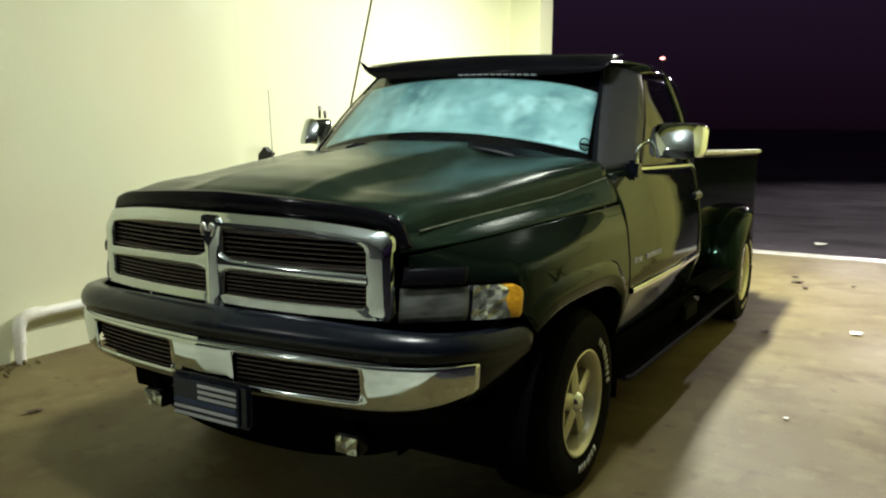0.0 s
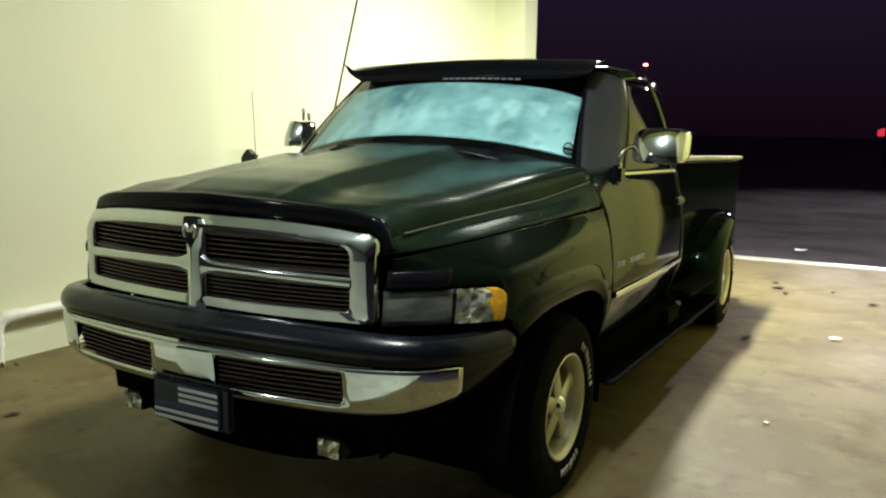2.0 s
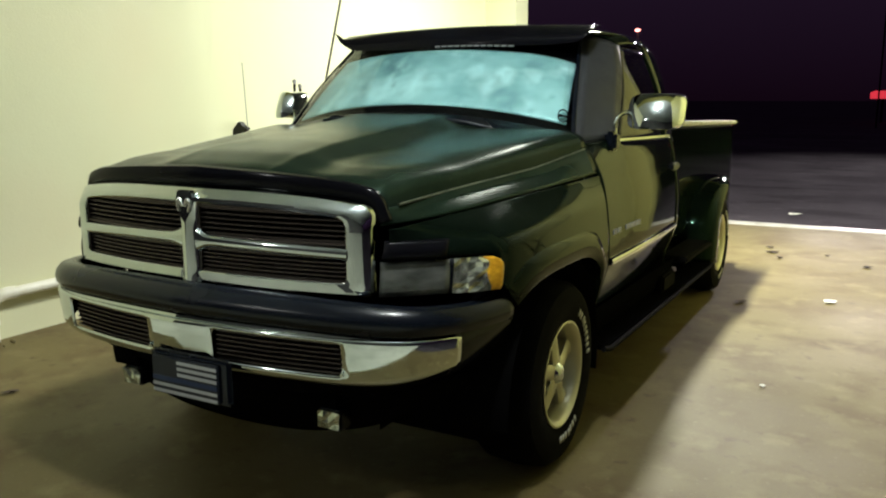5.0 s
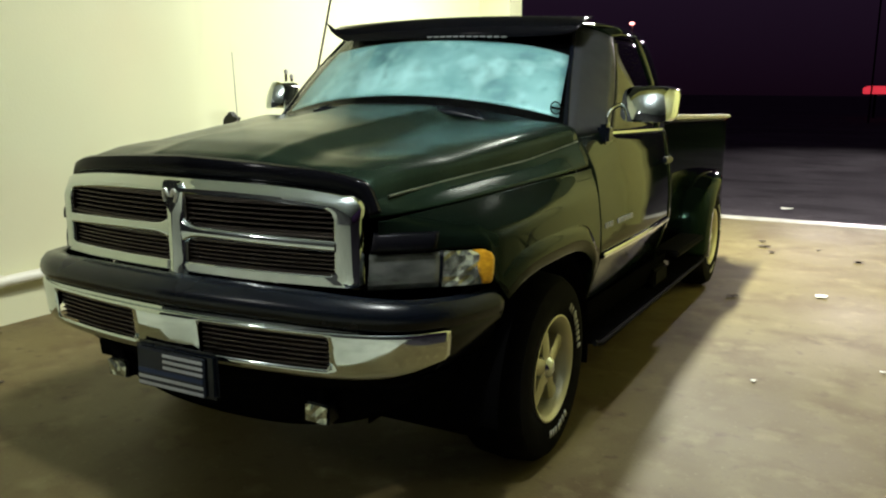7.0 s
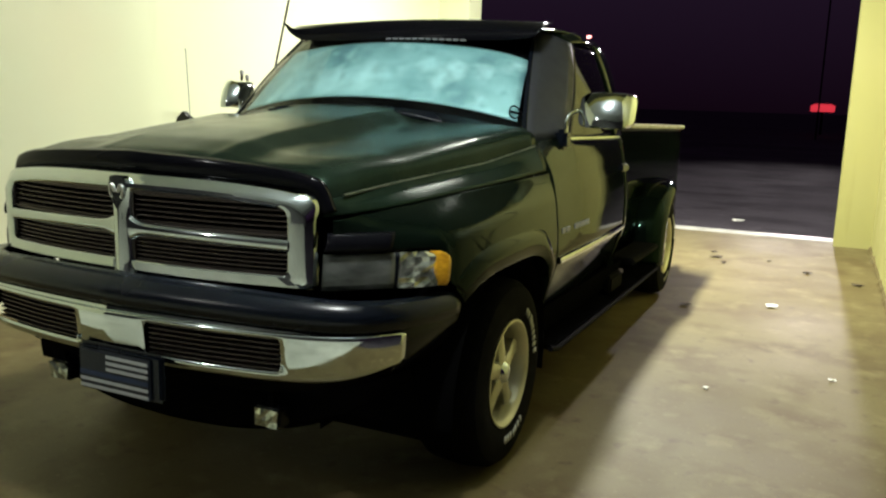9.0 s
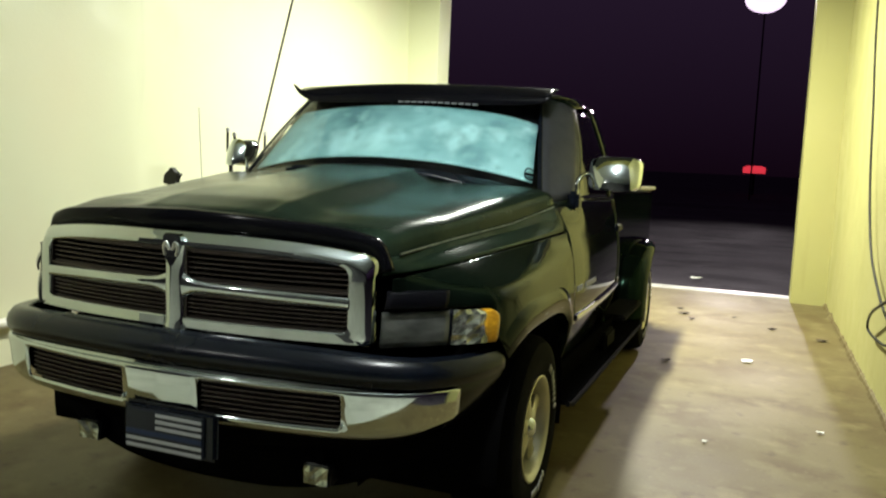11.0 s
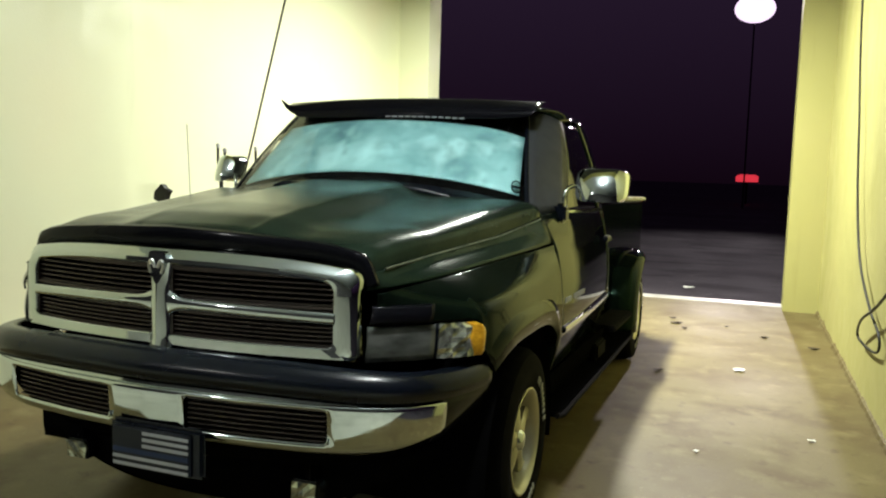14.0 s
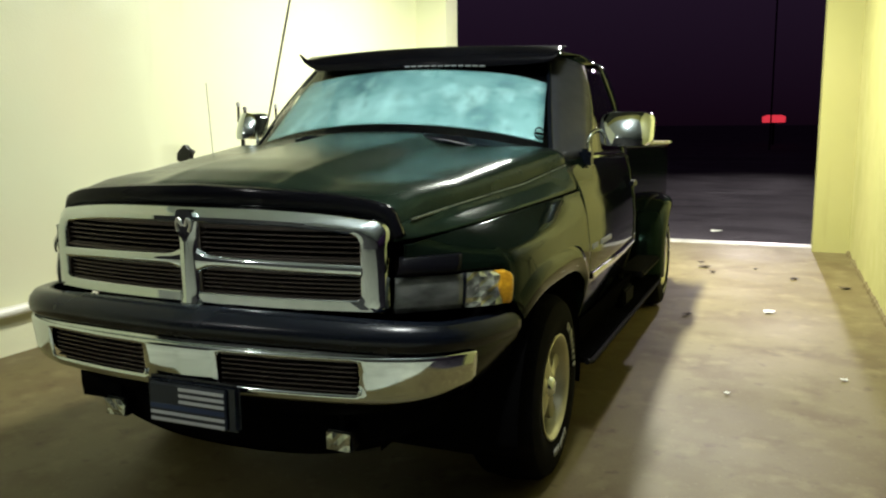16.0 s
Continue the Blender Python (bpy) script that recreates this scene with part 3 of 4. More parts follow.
def deflector():
    """A smoked shield between the grille's top and the hood, wrapping the corners."""
    low = spline([(0, 1.160), (0.24, 1.158), (0.40, 1.152), (0.513, 1.143), (0.590, 1.131), (0.624, 1.110), (0.645, 1.060)], 44)
    top = spline([(0, 1.225), (0.24, 1.216), (0.40, 1.206), (0.508, 1.196), (0.590, 1.180), (0.648, 1.154), (0.682, 1.072)], 44)
    half = []
    for (xl, zl), (xt, zt) in zip(low, top):
        row = []
        for h, k in ((-0.12, 0.055), (0.0, 0.034), (0.25, 0.027), (0.6, 0.025), (0.9, 0.032), (1.0, 0.044)):
            x, z = xl + (xt - xl) * h, zl + (zt - zl) * h
            row.append((x, GY(min(x, 0.68)) + k + 0.020 * (x / 0.667) ** 5, z))
        half.append(row)
    return grid([[(-x, y, z) for x, y, z in r] for r in half[:0:-1]] + half)


body("bug_deflector", deflector(), SMOKED, label="smoked acrylic bug deflector on the hood's edge", thick=0.004)


# headlamps: sheets along the swept corner of the front
def corner_panel(y0, y1, z0, z1, push, tilt=0.012, n=10, m=6, bulge=0.006):
    rows = []
    for i in range(n + 1):
        u = i / n
        y = y0 + (y1 - y0) * u
        x = lerp(y, PLAN_Y, PLAN_X)
        row = []
        for j in range(m + 1):
            v = j / m
            b = bulge * math.sin(math.pi * v) * 1.0
            row.append((x + (push + b) * 0.7, y - (push + b) * 0.7 + tilt * v, z0 + (z1 - z0) * v))
        rows.append(row)
    return grid(rows)


def lens_panel(near, far, z0, z1, push, n=12, m=10, bulge=0.006, tilt=0.012):
    """A lamp glass whose two ends follow curves along the height."""
    rows = []
    for i in range(n + 1):
        row = []
        for j in range(m + 1):
            v = j / m
            y = near(v) + (far(v) - near(v)) * i / n
            b = push + bulge * math.sin(math.pi * v)
            row.append((lerp(y, PLAN_Y, PLAN_X) + b * 0.7, y - b * 0.7 + tilt * v, z0 + (z1 - z0) * v))
        rows.append(row)
    return grid(rows)


def lamp_end(v):
    return -0.592 - 0.035 * max(0.0, (v - 0.65) / 0.35) ** 2.5 - 0.008 * max(0.0, (0.15 - v) / 0.15) ** 2


def amber_start(v):
    return lamp_end(v) - 0.026 - 0.022 * math.sin(math.pi * v)


def facets(bm, depth, seed):
    """Presses a clear glass into small tilted facets."""
    rng = random.Random(seed)
    for v in bm.verts:
        v.co += Vector((0.6, -0.8, 0.0)) * rng.uniform(-depth, depth)
    return bm


for s in (1, -1):
    hl = part("headlamp", mirrored(corner_panel(-0.884, -0.736, 0.843, 0.950, 0.012), s), HEADLAMP, truck, "smoked rectangular headlamp", thick=0.02)
    part("headlamp_rim", mirrored(corner_panel(-0.735, -0.728, 0.842, 0.952, 0.012, bulge=0.004), s), PLASTIC, hl, thick=0.012)
    tl = part("turn_signal", mirrored(facets(lens_panel(lambda v: -0.726, amber_start, 0.842, 0.950, 0.010, 5, 7), 0.006, 4), s), LENS, truck, "clear corner lamp with an amber end", smooth=False, thick=0.02)
    part("amber_lens", mirrored(lens_panel(amber_start, lamp_end, 0.842, 0.950, 0.010, 5), s), AMBER, tl, "amber lens", thick=0.02)
    part("headlamp_shield", mirrored(corner_panel(-0.880, -0.742, 0.958, 1.014, 0.016, 0.020, bulge=0.008), s), SMOKED, truck, "smoked shield above the headlamp", thick=0.006)

# front bumper
BX = [0.00, 0.15, 0.35, 0.58, 0.72, 0.81, 0.875, 0.915, 0.945]
BY = [-1.062, -1.055, -1.038, -1.000, -0.952, -0.885, -0.775, -0.655, -0.500]


def bumper_y(x):
    return lerp(abs(x), BX, BY)


def sweep_x(profile, x_end, power=3):
    """Profile rows of (out, z, out at end, z at end) carried along the bumper's curve."""
    pts = spline([(x, bumper_y(x)) for x in (0, 0.15, 0.35, 0.58, 0.72, 0.81, 0.875, 0.915, 0.945)], 60)
    pts = [p for p in pts if p[0] <= x_end]
    rows = []
    full = [(-x, y, -1) for x, y in pts[:0:-1]] + [(x, y, 1) for x, y in pts]
    for i, (x, y, s) in enumerate(full):
        a = full[max(0, i - 1)]
        b = full[min(len(full) - 1, i + 1)]
        dx, dy = b[0] - a[0], b[1] - a[1]
        L = math.hypot(dx, dy) or 1
        nx, ny = dy / L, -dx / L
        u = min(1.0, (abs(x) / x_end)) ** power
        rows.append([(x + nx * (o + (o2 - o) * u), y + ny * (o + (o2 - o) * u), z + (z2 - z) * u) for o, z, o2, z2 in profile])
    return rows


bumper = part("front_bumper", grid(sweep_x([(-0.05, 0.743, -0.05, 0.721), (-0.006, 0.750, -0.004, 0.724), (0.004, 0.746, 0.003, 0.722), (0.007, 0.738, 0.004, 0.716), (0.004, 0.732, 0.003, 0.712)], 0.880)), CHROME, truck, "chrome bumper with a black top pad", thick=0.004)


def bumper_face():
    """The chrome face with two open slots."""
    prof_z = [0.735, 0.727, 0.718, 0.668, 0.612, 0.596, 0.580, 0.566]
    prof_o = [0.004, 0.0105, 0.0115, 0.0075, 0.0015, -0.001, -0.012, -0.035]
    rows = sweep_x([(o, z, o * 0.7, z - 0.012 + (0.062 * max(0.0, (0.718 - z) / 0.152) ** 1.4)) for o, z in zip(prof_o, prof_z)], 0.882, 9)
    bm = bmesh.new()
    edges = set()
    vs = [[bm.verts.new(p) for p in r] for r in rows]
    for a, b in zip(vs, vs[1:]):
        xm = abs((a[0].co.x + b[0].co.x) / 2)
        for j in range(len(a) - 1):
            if 0.150 < xm < 0.590 and 2 <= j <= 3:
                edges.update((abs(a[0].co.x), abs(b[0].co.x)))
                continue
            bm.faces.new([a[j], a[j + 1], b[j + 1], b[j]])
    # rounded corners of the slots
    r = 0.020
    for sx in (1, -1):
        for xe, dx in ((min(edges), 1), (max(edges), -1)):
            for ze, dz in ((0.718, -1), (0.612, 1)):
                ring = [(xe, ze)] + [(xe + dx * r * (1 - math.sin(t)), ze + dz * r * (1 - math.cos(t))) for t in np.linspace(0, math.pi / 2, 6)]
                bm.faces.new([bm.verts.new((sx * x, bumper_y(x) - 0.0065, z)) for x, z in ring])
    return bm


part("bumper_face", bumper_face(), CHROME, bumper, "bright chrome face bar", thick=0.004)
for s in (1, -1):
    slot = part("bumper_slot", mirrored(grid([[(x, bumper_y(x) + 0.045, 0.604), (x, bumper_y(x) + 0.045, 0.728)] for x in np.linspace(0.14, 0.60, 16)]), s), DARK, bumper, "black opening with billet bars", thick=0.004)
    for k in range(7):
        z = 0.619 + k * 0.0152
        rows = []
        for x in np.linspace(0.150, 0.590, 14):
            y = bumper_y(x) + 0.004
            rows.append([(x, y, z - 0.0018), (x, y, z + 0.0018), (x, y + 0.02, z + 0.0018), (x, y + 0.02, z - 0.0018)])
        part("billet_bar", mirrored(grid(rows, True), s), BILLET, slot)
pad = [(-0.10, 0.830, -0.06, 0.795), (-0.045, 0.848, -0.03, 0.806), (-0.010, 0.838, -0.002, 0.800), (0.014, 0.812, 0.010, 0.782), (0.022, 0.790, 0.014, 0.760), (0.018, 0.769, 0.012, 0.738), (0.004, 0.752, 0.004, 0.724), (-0.05, 0.747, -0.05, 0.716)]
part("bumper_pad", grid(sweep_x(pad, 0.944)), PLASTIC, bumper, "dark rounded plastic top pad", thick=0.004)
end = [(-0.008, 0.745, -0.006, 0.722), (-0.010, 0.66, -0.006, 0.66), (-0.030, 0.58, -0.020, 0.62), (-0.06, 0.53, -0.045, 0.60), (-0.09, 0.49, -0.055, 0.585), (-0.14, 0.47, -0.09, 0.575)]
part("valance", grid([[(x * 0.985, y + 0.035, z) for x, y, z in r] for r in sweep_x(end, 0.940)]), DARK, bumper, "black lower valance", thick=0.004)
part("air_dam", grid([[(x * 0.90, y * 0.90 + 0.09, z) for x, y, z in r] for r in sweep_x([(-0.02, 0.50, 0, 0.53), (-0.01, 0.42, 0, 0.51), (-0.02, 0.33, 0, 0.49), (-0.05, 0.30, -0.03, 0.48)], 0.90)]), DARK, bumper, "black air dam", thick=0.004)



def end_cap(s):
    """Black plastic corner between the chrome face and the wheel arch."""
    pts = [p for p in spline([(x, y) for x, y in zip(BX, BY)], 90) if p[0] > 0.868]
    rows = []
    for i, (x, y) in enumerate(pts):
        u = i / (len(pts) - 1)
        low = 0.575 + 0.085 * u ** 1.6
        rows.append([(x - 0.012 + 0.006 * math.sin(math.pi * v) - 0.035 * (1 - v) ** 3, y + 0.010 + 0.02 * (1 - v) ** 3, low + (0.752 - low) * v) for v in np.linspace(0, 1, 9)])
    return mirrored(grid(rows), s)


for s in (1, -1):
    part("end_cap", end_cap(s), PLASTIC, bumper, "black plastic bumper corner", thick=0.005)

# flag plate on the bumper's centre
plate = part("front_plate", boxed(-0.096, 0.192, -1.098, -1.086, 0.478, 0.607, 0.004), PLATE_BLUE, truck, "navy front plate with pale stripes", smooth=False)
part("plate_bracket", boxed(-0.120, 0.232, -1.086, -1.060, 0.470, 0.624, 0.012), PLASTIC, plate, "black plate bracket", smooth=False)
for x0, z in ((0.018, 0.593), (0.018, 0.573), (0.018, 0.553), (-0.093, 0.511), (-0.093, 0.489)):
    part("stripe", boxed(x0, 0.188, -1.0995, -1.096, z - 0.0052, z + 0.0052), PLATE_WHITE, plate, smooth=False)
part("blue_stripe", boxed(-0.093, 0.188, -1.0995, -1.096, 0.525, 0.540), PLATE_LINE, plate, smooth=False)

for s in (1, -1):
    fog = part("fog_lamp", mirrored(boxed(0.410, 0.508, -0.880, -0.820, 0.370, 0.440, 0.008), s), PLASTIC, truck, "small rectangular fog lamp", smooth=False)
    glass = [[(x, -0.884, z) for z in np.linspace(0.376, 0.434, 4)] for x in np.linspace(0.417, 0.501, 5)]
    part("fog_lens", mirrored(facets(grid(glass), 0.005, 9), s), LENS, fog, "clear faceted lens", smooth=False, thick=0.006)
    part("fog_bracket", mirrored(boxed(0.448, 0.470, -0.86, -0.83, 0.43, 0.56), s), DARK, fog, smooth=False)

# cab
def tuck(y, z):
    """How far the door's side curves in towards its rear edge, more so low down."""
    return (0.022 + 0.022 * max(0.0, min(1.0, (1.15 - z) / 0.4))) * max(0.0, y - 0.45) ** 2 / 2


def door_skin(s):
    rows = []
    for y in np.linspace(0.4005, 1.828, 40):
        k = max(0.0, (0.80 - y) / 0.40) ** 1.3
        rows.append([(side_x(0.5, z) - tuck(y, z) - k * max(0.0, (z - 1.12) / 0.126) * 0.045, y, z) for z in np.linspace(0.530, 1.246, 26)] + [(0.893 - tuck(y, 1.25) - k * 0.045, y, 1.258), (0.865 - tuck(y, 1.25) - k * 0.045, y, 1.262)])
    return mirrored(grid(rows), s)


def quarter(s):
    rows = []
    for y in np.linspace(1.838, 1.958, 6):
        k = max(0.0, (y - 1.90) / 0.058) ** 2 * 0.03
        rows.append([(side_x(0.5, z) - tuck(1.83, z) - k, y, z) for z in np.linspace(0.40, 1.246, 26)] + [(0.87 - k, y, 1.262)])
    return mirrored(grid(rows), s)


def rocker(s):
    rows = []
    for y in np.linspace(0.40, 1.93, 20):
        rows.append([(0.926, y, 0.536), (0.908, y, 0.45), (0.890, y, 0.395), (0.84, y, 0.37)])
    return mirrored(grid(rows), s)


for s in (1, -1):
    door = body("door", door_skin(s), PAINT, label="glossy black door with a bright side moulding", thick=0.006)
    body("cab_corner", quarter(s), PAINT, thick=0.004)
    body("rocker_panel", rocker(s), DARK, thick=0.004)
    rows = []
    for y in np.linspace(0.43, 1.80, 16):
        rows.append([(x - tuck(y, 0.752), y, z) for x, z in ((0.978, 0.735), (0.996, 0.740), (1.000, 0.752), (0.996, 0.764), (0.978, 0.769))])
    part("side_moulding", raked(mirrored(grid(rows), s)), CHROME, door, "bright side moulding")
    part("belt_moulding", raked(mirrored(boxed(0.886, 0.902, 0.78, 1.78, 1.254, 1.266, 0.003), s)), CHROME, door, "bright window belt strip")
    h = bmesh.new()
    box(h, 0.945, 0.972, 1.60, 1.75, 1.075, 1.115, 0.008)
    part("door_handle", raked(mirrored(h, s)), PLASTIC, door, "black door handle")
    for k in range(7):
        y = 0.485 + k * 0.064
        if k == 2:
            continue
        part("badge_bar", raked(mirrored(boxed(0.976, 0.983, y, y + 0.045, 0.862, 0.884, 0.001, 1), s)), DECAL, door, "dull silver badge letter")
    part("step_bracket", raked(mirrored(boxed(0.900, 0.945, 1.62, 1.90, 0.380, 0.478, 0.012), s)), RUBBER, door, "dark step bracket")

# windscreen, pillars, roof: seen from the side the screen leans back
def screen_point(u, v):
    """u from -1 to 1 across, v from 0 to 1 upward."""
    a = abs(u)
    x = (0.800 - 0.150 * v) * u
    y0, z0 = 0.330 + 0.140 * a ** 2.0, 1.345 - 0.095 * a ** 2.0
    y1, z1 = 0.850 + 0.120 * a ** 2.0, 1.775 - 0.030 * a ** 2.0
    b = 0.012 * math.sin(math.pi * v)
    return (x, y0 + (y1 - y0) * v - b, z0 + (z1 - z0) * v + b)


def screen(u0, u1, v0, v1, back=0.0, n=30, m=14):
    return grid([[(p[0], p[1] + back, p[2] - back * 0.8) for p in (screen_point(u0 + (u1 - u0) * i / n, v0 + (v1 - v0) * j / m) for j in range(m + 1))] for i in range(n + 1)])


def shade_sheet():
    """The sunshade's lower edge stands a little above the glass's foot."""
    rows = []
    for i in range(41):
        u = -0.93 + 1.885 * i / 40
        low = 0.168 - 0.030 * abs(u) ** 3
        row = []
        for j in range(19):
            v = low + (0.778 - 0.075 * max(0.0, u) ** 6 - 0.02 * u * u - low) * j / 18
            q = screen_point(min(u, 0.935 + 0.03 * v) if u > 0 else u, v)
            row.append((q[0], q[1] + 0.014, q[2] - 0.011))
        rows.append(row)
    return grid(rows)


glass = part("windscreen", screen(-1, 1, 0, 1), GLASS, truck, "wide windscreen with a silver sunshade behind it", thick=0.004)
glass.visible_shadow = False
part("sunshade", shade_sheet(), SHADE, glass, "cloudy silver sunshade behind the glass", thick=0.004)
part("tint_band", screen(-0.985, 0.985, 0.64, 1.0, 0.019), TINT, glass, "dark band along the top of the glass", thick=0.002)
part("lower_band", screen(-0.985, 0.985, 0.0, 0.24, 0.019), DARK, glass, "dark band along the foot of the glass", thick=0.002)
dot = bmesh.new()
c = Vector(screen_point(0.928, 0.19))
up, across = (Vector(screen_point(0.928, 0.23)) - c).normalized(), (Vector(screen_point(0.945, 0.19)) - c).normalized()
out = across.cross(up).normalized()
if out.y > 0:
    out = -out
for r0, r1 in ((0.020, 0.025),):
    ring = []
    for k in range(25):
        t = 2 * math.pi * k / 24
        ring.append([c + out * 0.004 + (across * math.cos(t) + up * 1.6 * math.sin(t)) * r for r in (r0, r1)])
    grid(ring, bm=dot)
q = [c + out * 0.004 + across * a + up * b for a, b in ((-0.019, -0.009), (0.019, -0.009), (0.019, 0.006), (-0.019, 0.006))]
dot.faces.new([dot.verts.new(p) for p in q])
part("round_sticker", dot, DARK, glass, "small dark round sticker", thick=0.001)


def strip(left, right, n=16, m=5, bow=0.012):
    """A bowed panel between two edges."""
    L, R = spline(left, n), spline(right, n)
    rows = []
    for a, b in zip(L, R):
        a, b = Vector(a), Vector(b)
        rows.append([tuple(a.lerp(b, k / m) + Vector((1, -0.5, 0.2)).normalized() * bow * math.sin(math.pi * k / m)) for k in range(m + 1)])
    return grid(rows)


EDGE_W = [screen_point(1.0, v) for v in (0, 0.25, 0.5, 0.75, 1.0)]
EDGE_D = [(0.895, 0.760, 1.262), (0.880, 0.855, 1.37), (0.857, 0.945, 1.49), (0.825, 1.030, 1.605), (0.784, 1.115, 1.702)]
for s in (1, -1):
    part("windscreen_pillar", mirrored(strip(EDGE_W, EDGE_D), s), PILLAR, truck, "dull black windscreen pillar", thick=0.006)
    frit = [screen_point(0.975, v) for v in (0, 0.5, 1.0)]
    part("windscreen_seal", mirrored(strip([Vector(p) + Vector((0, -0.003, 0.003)) for p in frit], [Vector(p) + Vector((0.002, -0.003, 0.003)) for p in EDGE_W[::2]], bow=0.002), s), PLASTIC, truck, thick=0.003)
    # cowl side below the pillar
    part("cowl_side", mirrored(strip([(0.874, 0.402, 1.226), (0.850, 0.42, 1.234), (0.820, 0.445, 1.243), (0.800, 0.470, 1.250)], [(0.882, 0.402, 1.236), (0.874, 0.50, 1.246), (0.884, 0.62, 1.257), (0.893, 0.760, 1.262)], bow=0.006), s), PAINT, truck, thick=0.004)
    side = [(0.891, 0.770, 1.262), (0.854, 0.953, 1.49), (0.782, 1.115, 1.712)]
    back = [(0.888, 1.69, 1.262), (0.848, 1.655, 1.49), (0.774, 1.570, 1.724)]
    g = part("side_window", raked(mirrored(strip(side, back, bow=0.006, m=12), s)), TINT, truck, "dark side window", thick=0.004)
    body("window_header", mirrored(strip([(0.784, 1.10, 1.714), (0.790, 1.33, 1.734), (0.774, 1.575, 1.722)], [(0.690, 1.02, 1.762), (0.742, 1.33, 1.782), (0.742, 1.68, 1.772)], bow=0.008), s), PAINT, thick=0.004)
    body("rear_pillar", mirrored(strip([(0.888, 1.69, 1.262), (0.850, 1.655, 1.49), (0.774, 1.570, 1.722), (0.742, 1.60, 1.772)], [(0.872, 1.960, 1.262), (0.832, 1.925, 1.50), (0.782, 1.850, 1.685), (0.744, 1.755, 1.762)], bow=0.012), s), PAINT, thick=0.004)


def roof():
    rows = []
    for y in np.linspace(0.885, 1.82, 26):
        k = (y - 0.885) / 0.935
        crown = 0.030 * math.sin(math.pi * min(1, k * 0.9 + 0.12)) + 0.002
        half = 0.660 + 0.086 * math.sin(math.pi * min(0.6, 0.12 + k * 0.8)) ** 0.8
        zf = 1.776 + 0.028 * math.sin(math.pi * min(0.98, k * 0.85 + 0.1))
        row = []
        for u in np.linspace(-1, 1, 33):
            a = abs(u)
            row.append((half * u, y + (0.055 * a * a if k < 0.1 else 0.055 * a * a * max(0, 1 - k * 3)), zf + crown * (1 - a ** 2.4) - 0.030 * a ** 6))
        rows.append(row)
    return grid(rows)


body("roof", roof(), PAINT, label="glossy black cab roof", thick=0.006)
bm = grid([[(x, 1.82 + (1.955 - 1.82) * v, 1.752 - 0.50 * v) for x in np.linspace(-0.70 - 0.17 * v, 0.70 + 0.17 * v, 12)] for v in np.linspace(0, 1, 8)])
body("cab_back", bm, PAINT, thick=0.006)
body("cab_back_lower", grid([[(x, 1.955, z) for x in np.linspace(-0.87, 0.87, 8)] for z in np.linspace(0.4, 1.26, 8)]), PAINT, thick=0.006)
bm = grid([[(x, 1.823 + 0.135 * v, 1.752 - 0.50 * v) for x in (-0.58, 0.58)] for v in (0.12, 0.75)])
for v in bm.verts:
    v.co.y += 0.006
body("rear_window", bm, TINT, label="dark rear window", thick=0.004)
# dark inside, behind the panel gaps
body("cab_floor", boxed(-0.90, 0.90, 0.42, 1.90, 0.42, 0.50), DARK)
body("firewall", boxed(-0.86, 0.86, 0.36, 0.44, 0.45, 1.10), DARK)
body("dashboard", boxed(-0.74, 0.74, 0.62, 0.92, 1.02, 1.22, 0.05), PLASTIC)
seat = body("bench_seat", boxed(-0.70, 0.70, 1.20, 1.70, 0.62, 0.82, 0.05), PLASTIC)
body("seat_back", boxed(-0.70, 0.70, 1.60, 1.76, 0.80, 1.38, 0.06), PLASTIC, seat)
part("engine_bay", boxed(-0.50, 0.50, -0.80, 0.36, 0.45, 0.98), DARK, truck)


def visor():
    """A sun visor along the roof's front edge, its ends open."""
    rows = []
    for u in np.linspace(-1, 1, 50):
        a = abs(u)
        x = 0.030 + 0.706 * u
        y = 0.820 + 0.055 * a * a
        top = 1.792 - 0.018 * a * a
        low = 1.690 - 0.012 * a * a + 0.030 * a ** 5 + 0.046 * max(0.0, -u - 0.84) / 0.16
        if a > 0.95:
            low += 0.03 * (a - 0.95) / 0.05
        rows.append([(x * 0.985, y + 0.12, top + 0.014), (x, y + 0.03, top + 0.002), (x, y - 0.015, top - 0.016), (x, y - 0.060, (top + low) / 2 - 0.002), (x, y - 0.090, low)])
    return grid(rows)


vis = part("sun_visor", visor(), SMOKED, truck, "smoked visor over the windscreen", thick=0.005)
for k in range(12):
    x = -0.034 + k * 0.0355
    a = abs(x) / 0.735
    z = 1.694 - 0.03 * a * a
    y = 0.735 + 0.055 * a * a
    part("visor_letter", boxed(x, x + 0.026, y - 0.008, y + 0.010, z - 0.0036, z + 0.0036, 0.001, 1), DECAL, vis, "pale unreadable lettering bar", smooth=False)

# cowl and wipers
def cowl_sheet():
    rows = []
    for u in np.linspace(-1, 1, 40):
        a = abs(u)
        rear = hood_half(0.39)
        front = Vector((0.84 * u, 0.300 + 0.095 * a ** 4, lerp(0.84 * a, [q[0] for q in rear], [q[1] for q in rear]) - 0.002))
        back = Vector(screen_point(u, 0.055)) + Vector((0, -0.008, 0.007))
        rows.append([tuple(front + Vector((0, 0, -0.02))), tuple(front.lerp(back, 0.5) + Vector((0, 0, -0.012))), tuple(back)])
    return grid(rows)


cowl = part("cowl_panel", cowl_sheet(), PLASTIC, truck, "black cowl panel", thick=0.006)


def taper(points, radii, sides=10):
    """A round bar along points whose thickness changes."""
    bm = tube(points, 1.0, sides)
    bm.verts.ensure_lookup_table()
    for i, (p, r) in enumerate(zip(points, radii)):
        for k in range(sides):
            v = bm.verts[i * sides + k]
            v.co = Vector(p) + (v.co - Vector(p)) * r
    return bm


